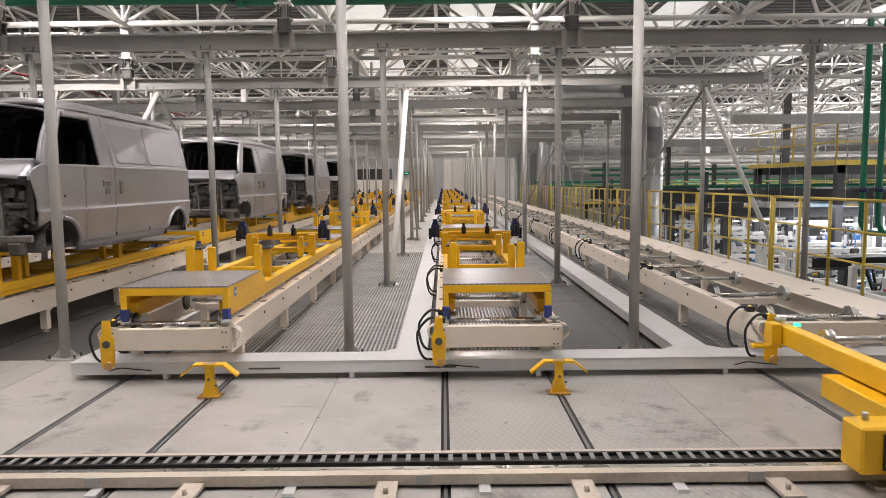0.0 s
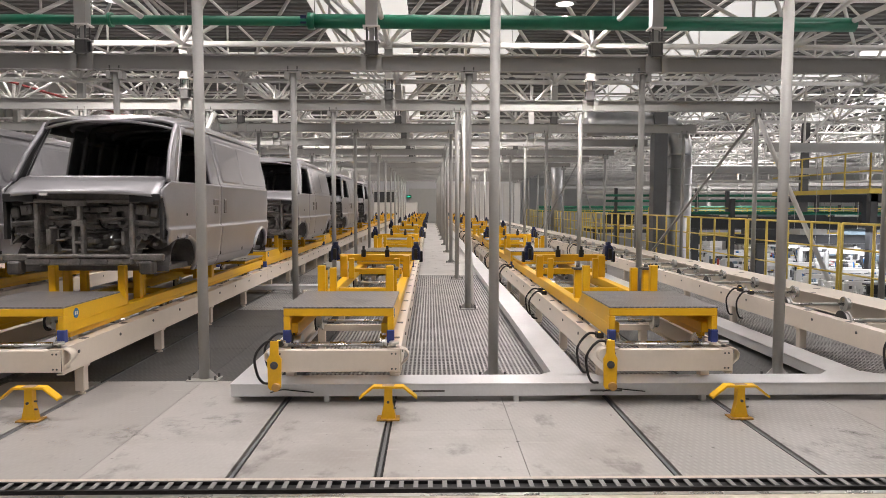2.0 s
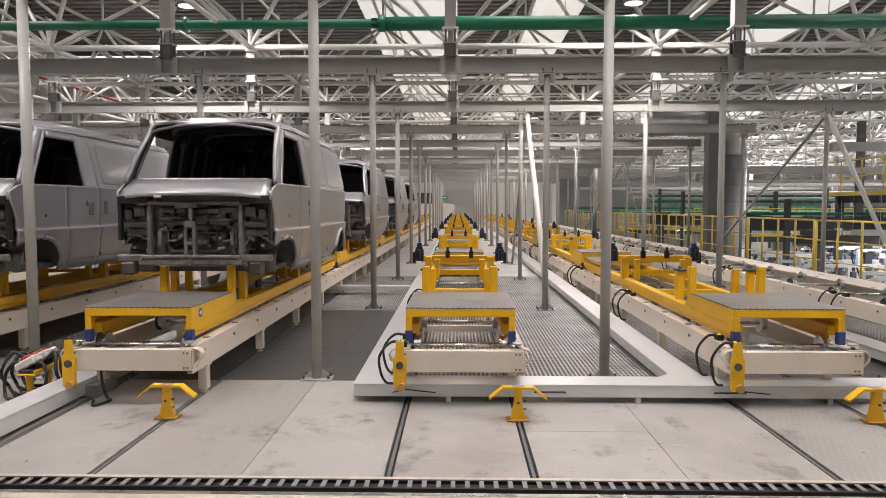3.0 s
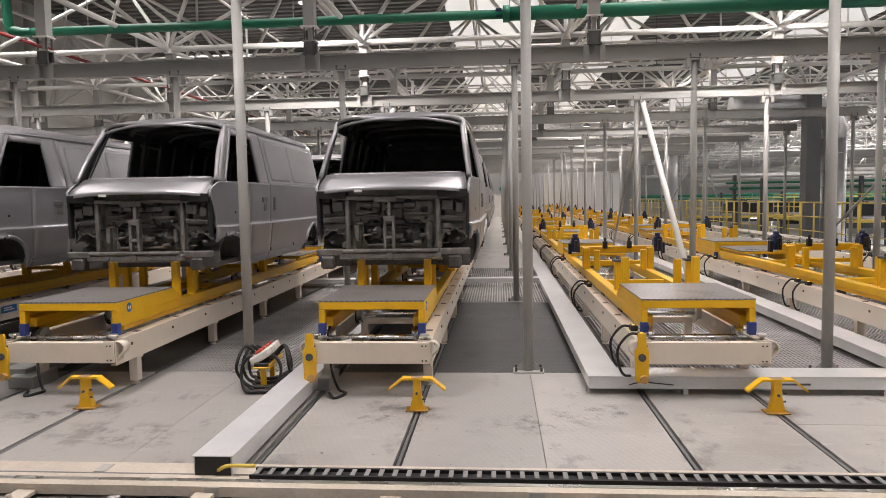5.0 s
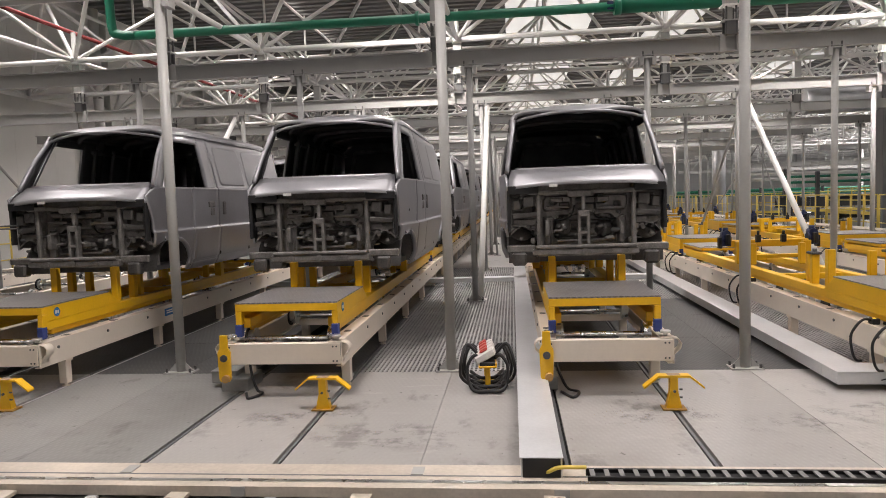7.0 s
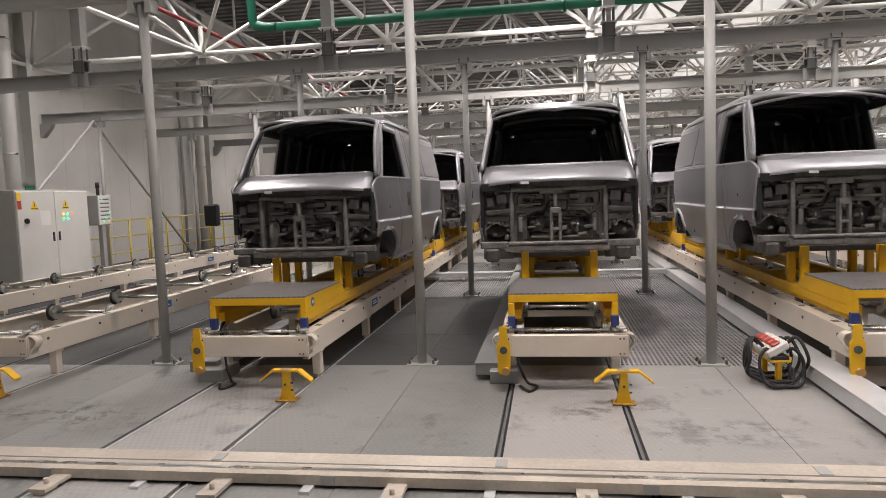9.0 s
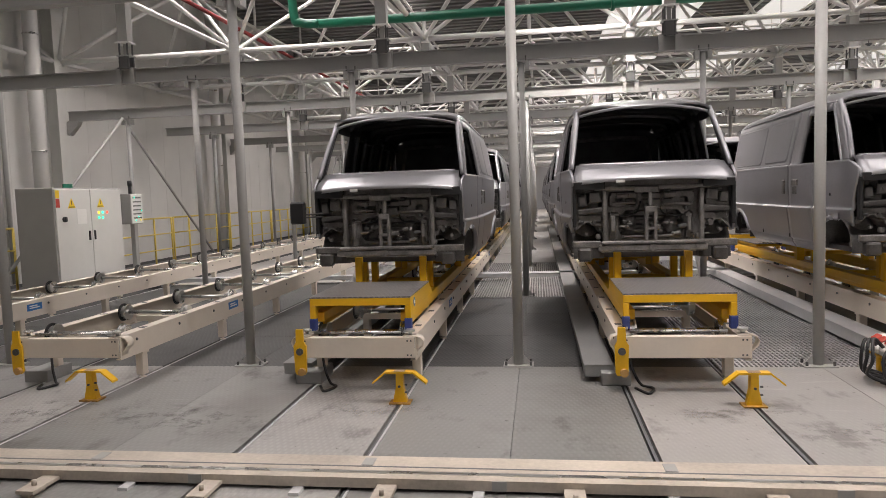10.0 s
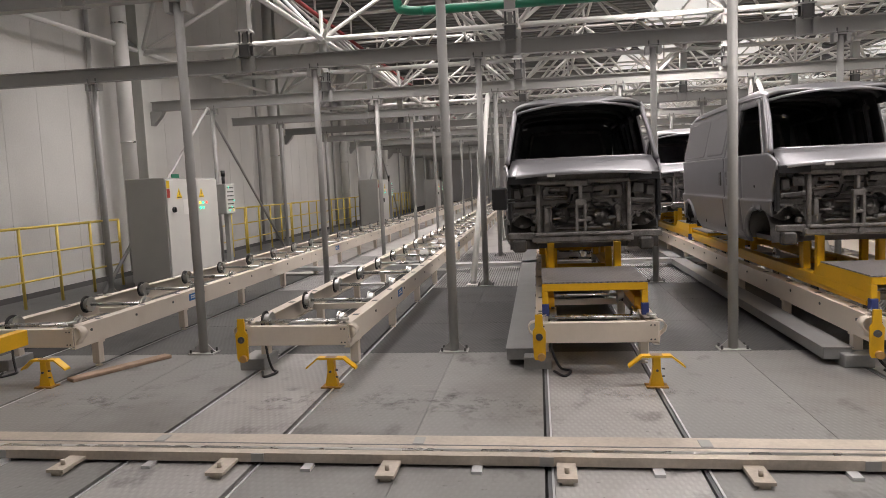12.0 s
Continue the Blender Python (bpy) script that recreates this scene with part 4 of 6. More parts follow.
def conveyor(front=False, far=False):
    e = new("roller_conveyor")
    for s in (-1, 1):
        bm = B()
        side_channel(bm, s, 0.0, UNIT - 0.006)
        beam = part("side_beam", bm, M_CREAM, e)
        if far:
            continue
        bm = B()
        for i in range(9):
            y = 0.25 + i * 0.76
            rod(bm, (s * 0.509, y, 0.40), (s * 0.518, y, 0.40), 0.014, 8)
            box(bm, s * 0.455 - 0.028, y + 0.2 - 0.035, 0.4702, s * 0.455 + 0.028, y + 0.2 + 0.035, 0.4722)
        tagged(part("bolt", bm, M_DARK, beam), kind="stuff")
    for y in (0.42, 2.1, 3.8, 5.5):
        for s in (-1, 1):
            bm = boxes((s * 0.44 - 0.04, y - 0.04, 0.03, s * 0.44 + 0.04, y + 0.04, 0.264))
            bevelled(bm, 0.006)
            box(bm, s * 0.44 - 0.05, y - 0.05, 0.235, s * 0.44 + 0.05, y + 0.05, 0.262)
            rod(bm, (s * 0.44, y, 0.008), (s * 0.44, y, 0.05), 0.014, 6)
            rod(bm, (s * 0.44, y, 0.0), (s * 0.44, y, 0.01), 0.035, 10)
            part("leg", bm, M_CREAM, e)
    for i in range(6):
        y = 0.32 + i * 1.14
        sh = part("shaft", rods(((-0.40, y, 0.445), (0.40, y, 0.445), 0.017, 10)), M_ZINC, e)
        for s in () if far else (-1, 1):
            bm = B()
            rings = []
            for x, r in ((0.325, 0.02), (0.325, 0.088), (0.338, 0.088), (0.340, 0.070), (0.385, 0.070), (0.385, 0.02)):
                rings.append([bm.verts.new((s * x, y + r * math.cos(math.pi * q / 9), 0.445 + r * math.sin(math.pi * q / 9))) for q in range(18)])
            for ra, rb in zip(rings, rings[1:]):
                for q in range(18):
                    bm.faces.new((ra[q], ra[(q + 1) % 18], rb[(q + 1) % 18], rb[q]))
            part("wheel", bm, M_ZINC, sh, "zinc-plated flanged wheel")
        if not far:
            bm = B()
            rod(bm, (-0.398, y, 0.445), (-0.385, y, 0.445), 0.098, 18)
            part("belt_guard", bm, M_RUBBER, sh, "black disc behind the wheel")
    for y in (1.7, 4.6):
        part("crossbar", boxes((-0.40, y, 0.30, 0.40, y + 0.05, 0.36)), M_CREAM, e)
    if front:
        bm = boxes((-0.50, -0.012, 0.285, 0.50, 0.0, 0.458), (-0.50, 0.0, 0.450, 0.50, 0.06, 0.458))
        bevelled(bm, 0.003)
        end = part("end_beam", bm, M_CREAM, e)
        bm = B()
        for s in (-1, 1):
            for z in (0.31, 0.43):
                rod(bm, (s * 0.44, -0.016, z), (s * 0.44, -0.011, z), 0.008, 6)
                rod(bm, (s * 0.47, -0.016, z), (s * 0.47, -0.011, z), 0.008, 6)
        part("bolt", bm, M_DARK, end)
        bm = B()
        v = []
        for y in (-0.035, -0.015):
            v.append([bm.verts.new((x, y, z)) for x, z in ((-0.515, 0.145), (-0.445, 0.145), (-0.430, 0.17), (-0.425, 0.39), (-0.445, 0.425), (-0.45, 0.535), (-0.51, 0.535), (-0.515, 0.425), (-0.535, 0.39), (-0.530, 0.17))])
        bm.faces.new(v[0]), bm.faces.new(v[1][::-1])
        for i in range(10):
            bm.faces.new((v[0][i], v[0][(i + 1) % 10], v[1][(i + 1) % 10], v[1][i]))
        arm = part("stop_arm", bm, M_YELLOW, e, "yellow painted steel stop arm")
        bm = rods(((-0.48, -0.05, 0.345), (-0.48, -0.03, 0.345), 0.030, 16), ((-0.48, -0.058, 0.345), (-0.48, -0.03, 0.345), 0.013, 8))
        part("pivot", bm, M_DARK, arm)
        part("roller", rods(((-0.465, -0.07, 0.175), (-0.465, 0.0, 0.175), 0.032, 14)), M_BRASS, arm, "small worn brass roller")
        bm = rods(((0.455, 0.06, 0.47), (0.455, 0.06, 0.50), 0.016, 10), ((0.455, 0.06, 0.495), (0.455, 0.06, 0.515), 0.04, 14))
        part("guide_roller", bm, M_ZINC, e)
        bm = rods(((-0.455, 0.10, 0.47), (-0.455, 0.10, 0.50), 0.016, 10), ((-0.455, 0.10, 0.495), (-0.455, 0.10, 0.515), 0.04, 14))
        part("guide_roller", bm, M_ZINC, e)
        for s in (-1, 1):
            bm = B()
            ring = [(0.40, 0.47), (0.50, 0.47), (0.55, 0.455), (0.575, 0.42), (0.565, 0.375), (0.515, 0.33), (0.515, 0.30)]
            rows = [[bm.verts.new((s * x, y, z)) for x, z in ring] for y in (0.015, 0.11)]
            for i in range(len(ring) - 1):
                bm.faces.new((rows[0][i], rows[0][i + 1], rows[1][i + 1], rows[1][i])).smooth = True
            ear = part("end_ear", bm, M_CREAM, e, "cream bent sheet ear")
            thick = ear.modifiers.new("thickness", "SOLIDIFY")
            thick.thickness = 0.008
        part("stop_bar", rods(((-0.40, 0.12, 0.475), (0.36, 0.12, 0.475), 0.013, 10)), M_ZINC, e)
    return tagged(e, "cream painted roller conveyor on short adjustable legs", "conveyor", "conveyors of the storage lanes")


def slab(bm, x0, y0, z0, x1, y1, z1, w=0.006):
    b2 = boxes((x0, y0, z0, x1, y1, z1))
    bevelled(b2, w)
    me = bpy.data.meshes.new("tmp")
    b2.to_mesh(me)
    b2.free()
    bm.from_mesh(me)
    bpy.data.meshes.remove(me)


def clamp_motor(e, x, y, z):
    s = 1 if x > 0 else -1
    bm = rods(((x - 0.06, y, z), (x + 0.06, y, z), 0.066, 14), ((x, y - 0.07, z + 0.07), (x, y + 0.07, z + 0.07), 0.05, 14), ((x, y, z + 0.10), (x, y, z + 0.155), 0.036, 12))
    slab(bm, x - 0.06, y - 0.06, z - 0.09, x + 0.06, y + 0.06, z - 0.02)
    m = part("clamp_motor", bm, M_BLUE, e, "dark blue clamp unit")
    bm = B()
    slab(bm, x - 0.02, y - 0.16, z - 0.07, x + 0.02, y - 0.06, z + 0.07)
    slab(bm, x + s * 0.07 - 0.02, y - 0.05, z - 0.12, x + s * 0.07 + 0.02, y + 0.05, z + 0.03)
    part("clamp_arm", bm, M_RUBBER, m)
    bm = B()
    slab(bm, s * 0.16 - 0.03, y - 0.12, 0.90, s * 0.16 + 0.03, y - 0.055, 1.0)
    rod(bm, (s * 0.16, y - 0.09, 0.99), (s * 0.16, y - 0.09, 1.05), 0.018, 8)
    part("centring_pin", bm, M_RUBBER, e, "black centring pin block")


def skid():
    e = new("skid")
    for s in (-1, 1):
        bm = B()
        slab(bm, s * 0.39 - 0.05, 0.07, 0.55, s * 0.39 + 0.05, 6.65, 0.635)
        slab(bm, s * 0.42 - 0.026, 0.0, 0.57, s * 0.42 + 0.026, 0.075, 0.70)
        slab(bm, s * 0.39 - 0.02, 0.16, 0.50, s * 0.39 + 0.02, 6.60, 0.55)
        part("runner", bm, M_YELLOW, e)
        bm = B()
        v = [[bm.verts.new((s * x, y, z)) for y, z in ((0.0, 0.635), (1.22, 0.635), (1.02, 0.765), (0.0, 0.765))] for x in (0.432, 0.442)]
        bm.faces.new(v[0]), bm.faces.new(v[1])
        for i in range(4):
            bm.faces.new((v[0][i], v[0][(i + 1) % 4], v[1][(i + 1) % 4], v[1][i]))
        part("deck_side", bm, M_YELLOW, e)
        bm = B()
        slab(bm, s * 0.42 - 0.03, -0.012, 0.485, s * 0.42 + 0.03, 0.05, 0.59)
        part("buffer", bm, M_BLUEBUF, e, "dark blue rubber end buffer")
        for y, h, dx in ((1.32, 1.0, 0.0), (1.62, 0.93, 0.02), (1.85, 0.93, -0.04)):
            bm = B()
            slab(bm, s * (0.34 + dx) - 0.036, y - 0.036, 0.63, s * (0.34 + dx) + 0.036, y + 0.036, h)
            part("support_post", bm, M_YELLOW, e)
        bm = B()
        slab(bm, s * 0.36 - 0.05, 1.56, 0.93, s * 0.36 + 0.05, 1.70, 0.955)
        rod(bm, (s * 0.36, 1.62, 0.93), (s * 0.36, 1.62, 0.985), 0.022, 10)
        part("locating_pad", bm, M_DARK, e)
        bm = B()
        slab(bm, s * 0.42 - 0.045, 3.70, 0.63, s * 0.42 + 0.045, 3.80, 0.92)
        part("rear_post", bm, M_YELLOW, e)
        bm = B()
        slab(bm, s * 0.30 - 0.035, 3.55, 0.63, s * 0.30 + 0.035, 3.62, 0.90)
        part("rear_post", bm, M_YELLOW, e)
        clamp_motor(e, s * 0.55, 3.90, 0.945)
    bm = B()
    slab(bm, -0.445, 0.0, 0.70, 0.445, 0.05, 0.765)
    slab(bm, -0.43, 0.05, 0.735, 0.43, 1.0, 0.765)
    part("deck_frame", bm, M_YELLOW, e)
    bm = boxes((-0.445, 0.0, 0.7655, 0.445, 1.02, 0.777))
    part("deck_plate", bm, M_DECK, e, "dark grey chequered deck plate")
    bm = B()
    slab(bm, -0.53, 3.85, 0.84, 0.53, 3.93, 0.93)
    part("crossbar", bm, M_YELLOW, e)
    bm = B()
    slab(bm, -0.36, 3.70, 0.70, 0.36, 3.76, 0.75)
    part("stay", bm, M_YELLOW, e)
    for y in (1.28, 2.6, 4.9):
        bm = B()
        slab(bm, -0.345, y, 0.555, 0.345, y + 0.06, 0.62)
        part("cross_tube", bm, M_YELLOW, e)
    bm = B()
    slab(bm, -0.43, 5.50, 0.66, 0.43, 6.65, 0.70)
    slab(bm, -0.445, 6.60, 0.60, 0.445, 6.65, 0.70)
    part("rear_deck", bm, M_YELLOW, e)
    part("rear_deck_plate", boxes((-0.445, 5.50, 0.7005, 0.445, 6.65, 0.712)), M_DECK, e, "dark grey chequered deck plate")
    bm = B()
    rod(bm, (0.4425, 0.20, 0.70), (0.445, 0.20, 0.70), 0.042, 20)
    tag = part("number_disc", bm, M_LABELBLUE, e, "round blue and white number sticker")
    bm = boxes((0.4452, 0.175, 0.685, 0.446, 0.197, 0.715), (0.4452, 0.205, 0.685, 0.446, 0.225, 0.715))
    part("digits", bm, M_WHITE, tag)
    return tagged(e, "yellow steel skid with a grey deck plate on a conveyor", "skid", "skids on the conveyors")


def place(ob, m, made={}):
    if ob.name in made:
        return copy_thing(ob, m)
    made[ob.name] = 1
    ob.matrix_basis = m
    return ob


conv_front, conv, conv_far, pal, car, car_far = conveyor(True), conveyor(), conveyor(far=True), skid(), van(), van(False)
for k, x in enumerate(LANES):
    for n in range(8):
        y = FRONT + UNIT * n
        place(conv_front if n == 0 else conv if n < 3 else conv_far, pose(x, y, 0))
        if 1 <= k <= 5:
            place(pal, pose(x, y + 0.16, 0))
        if 3 <= k <= 5 and n < (4 if k == 3 else 6):
            body = place(car if n == 0 else car_far, pose(x, y + 1.35, 0))
            if k == 5 and n == 0:
                bm = B()
                slab(bm, -0.91, -0.31, 1.38, -0.76, -0.24, 1.60, 0.015)
                panel = part("hinged_carrier", bm, M_RUBBER, body, "black carrier plate swung out on two rods")
                for z in (1.44, 1.47):
                    part("rod", rods(((-0.90, -0.29, z), (-0.70, 0.11, z), 0.009, 6)), M_DARK, panel)


def side_cables(x, y):
    e = new("sensor_cable")
    e.location = (x, y, 0)
    bm = B()
    hose(bm, [(-0.46, 0.08, 0.50), (-0.56, 0.06, 0.51), (-0.65, 0.05, 0.40), (-0.64, 0.06, 0.26), (-0.60, 0.08, 0.18), (-0.54, 0.12, 0.16)], 0.011, 6, 6)
    part("cable", bm, M_RUBBER, e)
    bm = B()
    slab(bm, -0.49, 0.04, 0.473, -0.43, 0.12, 0.52)
    part("sensor", bm, M_RUBBER, e)
    part("light", boxes((-0.475, 0.06, 0.5205, -0.455, 0.08, 0.524)), M_LEDAMBER, e, "lit amber sensor light")
    return tagged(e, "black sensor with a looping black cable on a conveyor side", "sensor", "conveyor sensors")


e = new("conveyor_cover")
bm = B()
slab(bm, 3.665, 5.62, 0.40, 4.12, 60.0, 0.468)
part("plate", bm, M_CREAM, e)
for i in range(18):
    part("leg", boxes((4.02, 6.0 + 3.1 * i, 0.0, 4.09, 6.08 + 3.1 * i, 0.40)), M_CREAM, e)
bm = B()
for i in range(12):
    box(bm, 3.86, 7.2 + i * 2.3, 0.4682, 3.94, 7.26 + i * 2.3, 0.4702)
part("slot", bm, M_DARK, e)
tagged(e, "long cream painted cover plate beside the end conveyor", "cover plate")

sens = side_cables(LANES[0], FRONT)
for k in (0, 1, 2):
    for n in range(0, 4):
        for d in (0.0, 0.34, 3.2, 3.5):
            if (k, n, d) != (0, 0, 0.0):
                copy_thing(sens, pose(LANES[k], FRONT + UNIT * n + d, 0))
for k in (3, 4, 5, 6, 7):
    e = new("trailing_cable")
    e.location = (LANES[k], FRONT, 0)
    bm = B()
    hose(bm, [(-0.40, 0.3, 0.28), (-0.36, 0.25, 0.12), (-0.30, 0.2, 0.012), (-0.22, 0.1, 0.012), (-0.28, -0.05, 0.012), (-0.36, 0.1, 0.012)], 0.012, 6, 6)
    part("cable", bm, M_RUBBER, e)
    tagged(e, "black cable trailing from a conveyor to the floor", "cable", "floor cables")
    e = new("junction_box")
    e.location = (LANES[k], FRONT, 0)
    bm = B()
    slab(bm, -0.62, 0.20, 0.0, -0.38, 0.55, 0.11)
    part("case", bm, M_DULLTRAY, e)
    tagged(e, "low grey sheet junction box beside a conveyor", "junction box", "junction boxes")


def floor_stand():
    e = new("floor_stand")
    bm = B()
    prof = ((0.055, 0.012), (0.048, 0.05), (0.030, 0.13), (0.028, 0.238))
    rows = [[bm.verts.new((sx * w, sy * 0.028, z)) for sx, sy in ((-1, -1), (1, -1), (1, 1), (-1, 1))] for w, z in prof]
    for ra, rb in zip(rows, rows[1:]):
        for i in range(4):
            bm.faces.new((ra[i], ra[(i + 1) % 4], rb[(i + 1) % 4], rb[i]))
    bm.faces.new(rows[0][::-1])
    bm.faces.new(rows[-1])
    part("stem", bm, M_YELLOW, e)
    bm = B()
    slab(bm, -0.085, -0.06, 0.0, 0.085, 0.06, 0.012, 0.002)
    part("foot", bm, M_WORN, e, "worn yellow and brown foot plate")
    part("wear_pad", boxes((-0.045, -0.03, 0.2565, 0.045, 0.03, 0.2585)), M_WOOD, e, "worn brown contact patch")
    bm = B()
    pts = ((-0.215, 0.172), (-0.112, 0.256), (0.112, 0.256), (0.215, 0.172))
    for (xa, za), (xb, zb) in zip(pts, pts[1:]):
        v = [bm.verts.new(p) for p in ((xa, -0.038, za), (xb, -0.038, zb), (xb, 0.038, zb), (xa, 0.038, za), (xa, -0.038, za - 0.016), (xb, -0.038, zb - 0.016), (xb, 0.038, zb - 0.016), (xa, 0.038, za - 0.016))]
        for f in ((0, 1, 2, 3), (7, 6, 5, 4), (0, 4, 5, 1), (2, 6, 7, 3), (0, 3, 7, 4), (1, 5, 6, 2)):
            bm.faces.new([v[i] for i in f])
    bmesh.ops.remove_doubles(bm, verts=bm.verts, dist=0.001)
    part("guide_wing", bm, M_YELLOW, e)
    bm = rods(((0.0, -0.035, 0.14), (0.0, -0.048, 0.14), 0.01, 8), ((0.04, -0.02, 0.09), (0.06, -0.02, 0.09), 0.008, 6), ((0.04, -0.02, 0.15), (0.06, -0.02, 0.15), 0.008, 6))
    part("bolt", bm, M_DARK, e)
    return tagged(e, "short yellow steel floor stand with a bent guide wing", "floor stand", "floor stands before the lanes")


st = floor_stand()
for k, x in enumerate(LANES):
    if k:
        place(st, pose(x + 0.43, 5.31, 0))


# ---- sockets on the floor ----
def socket_stand():
    e = new("socket_stand")
    e.matrix_basis = pose(-5.77, 5.98, 0, 0, 0, 4) @ Matrix.Diagonal((1.0, 1.05, 1.18, 1))
    for y in (-0.13, 0.15):
        bm = B()
        slab(bm, -0.022, y - 0.022, 0.0, 0.022, y + 0.022, 0.17)
        slab(bm, -0.06, y - 0.05, 0.0, 0.06, y + 0.05, 0.012, 0.002)
        part("upright", bm, M_YELLOW, e, "yellow steel upright")
    bm = B()
    slab(bm, -0.075, -0.19, 0.165, 0.075, 0.22, 0.178, 0.003)
    slab(bm, 0.062, -0.19, 0.178, 0.078, 0.22, 0.20, 0.003)
    part("tray", bm, M_YELLOW, e, "yellow steel tray")
    bm = B()
    slab(bm, -0.065, -0.18, 0.179, 0.065, 0.21, 0.205, 0.004)
    part("back_box", bm, M_RUBBER, e, "black back box")
    for i in range(4):
        y = -0.13 + i * 0.095
        bm = B()
        slab(bm, -0.095, -0.046, 0.0, 0.085, 0.046, 0.06, 0.012)
        case = part("socket", bm, M_SOCKET, e, "pale plastic socket housing")
        case.location, case.rotation_euler = (0.0, y, 0.222), (0, radians(-26), radians(5 * (i % 2) - 2))
        bm = B()
        slab(bm, -0.036, -0.034, 0.059, 0.036, 0.034, 0.08, 0.010)
        part("plug_cap", bm, M_RED, case, "red plug cap")
        for q in (-1, 1):
            r = 0.02 * ((i * 3) % 4)
            bm = B()
            hose(bm, [(q * 0.06, y, 0.225), (q * (0.11 + r), y - 0.02, 0.25 + r), (q * (0.165 + r), y - 0.05 - r, 0.18), (q * (0.155 + r), y - 0.09 + r, 0.07), (q * 0.10, y - 0.13, 0.02 + 0.012 * i), (-q * 0.05, y - 0.10 - 0.02 * i, 0.02 + 0.012 * i), (-q * 0.14, y + 0.02, 0.03 + 0.012 * i)], 0.0135, 8, 6)
            part("cable", bm, M_RUBBER, e, "thick black rubber cable in a loop")
    for i in range(3):
        bm = B()
        hose(bm, [(0.10, -0.15 + 0.03 * i, 0.03), (0.16, -0.02 + 0.03 * i, 0.05 + 0.02 * i), (0.19, 0.2, 0.03), (0.20, 0.5, 0.02)], 0.013, 8, 5)
        part("supply_cable", bm, M_RUBBER, e)
    return tagged(e, "four red and white power sockets on a yellow floor stand", "socket stand")


socket_stand()


# ---- wall side ----
bm = B()
for i in range(150):
    y = 2.0 + i * 0.9
    if y < END:
        box(bm, WALL_X + 0.001, y, 0.0, WALL_X + 0.005, y + 0.014, 8.4)
tagged(make("trim", bm, M_WALL), "ribs of the light grey wall cladding", "trim", kind="structure")
for j in range(8):
    y = 6.33 + j * 8.62
    bm = boxes((WALL_X + 0.022, y - 0.16, 0, WALL_X + 0.045, y + 0.16, 8.4), (WALL_X + 0.40, y - 0.16, 0, WALL_X + 0.425, y + 0.16, 8.4), (WALL_X + 0.045, y - 0.01, 0, WALL_X + 0.40, y + 0.01, 8.4))
    tagged(make("wall_column", bm, M_CAB), "light grey steel I-section wall column", "column", "wall columns", "structure")
    e = new("downpipe")
    e.location = (WALL_X + 0.42, y - 0.85, 0)
    part("pipe", rods(((0, 0, 0), (0, 0, 8.4), 0.16, 20)), M_WHITE, e)
    bm = rods(((0, 0, 2.85), (0, 0, 2.89), 0.172, 20), ((0, 0, 5.4), (0, 0, 5.44), 0.172, 20))
    part("clamp", bm, M_ZINC, e)
    tagged(e, "thick pale grey rainwater downpipe fixed to the wall", "downpipe", "wall downpipes")
    e = new("conduit")
    e.location = (WALL_X + 0.10, y - 1.5, 0)
    part("tube", rods(((0, 0, 0), (0, 0, 6.2), 0.05, 12)), M_STEELPOST, e)
    tagged(e, "thin grey vertical conduit on the wall", "conduit", "wall conduits")


def railing(x, y0, y1, top, label, group, step=1.05, mid=2):
    e = new("railing")
    e.location = (x, y0, 0)
    L = y1 - y0
    part("handrail", rods(((0, 0, top), (0, L, top), 0.022, 10)), M_RAIL, e)
    for k in range(mid):
        z = top * (k + 1) / (mid + 1)
        part("mid_rail", rods(((0, 0, z), (0, L, z), 0.016, 8)), M_RAIL, e)
    n = max(1, round(L / step))
    for i in range(n + 1):
        part("post", rods(((0, L * i / n, 0), (0, L * i / n, top), 0.024, 10)), M_RAIL, e)
    return tagged(e, label, "railing", group)


for y0, y1 in ((5.0, 8.4), (8.5, 11.9), (14.2, 17.6), (17.7, 21.1), (21.2, 24.6), (24.7, 28.1), (28.2, 31.6), (31.7, 35.0), (36.0, 42.0)):
    railing(-18.45, y0, y1, 1.25, "yellow painted tubular safety railing along the wall", "wall railings", 0.85)
for i in range(12):
    y0 = 8.6 + i * 3.55
    railing(5.75, y0, y0 + 3.45, 1.30, "yellow painted tubular safety railing above the lower hall", "edge railings", 0.86)


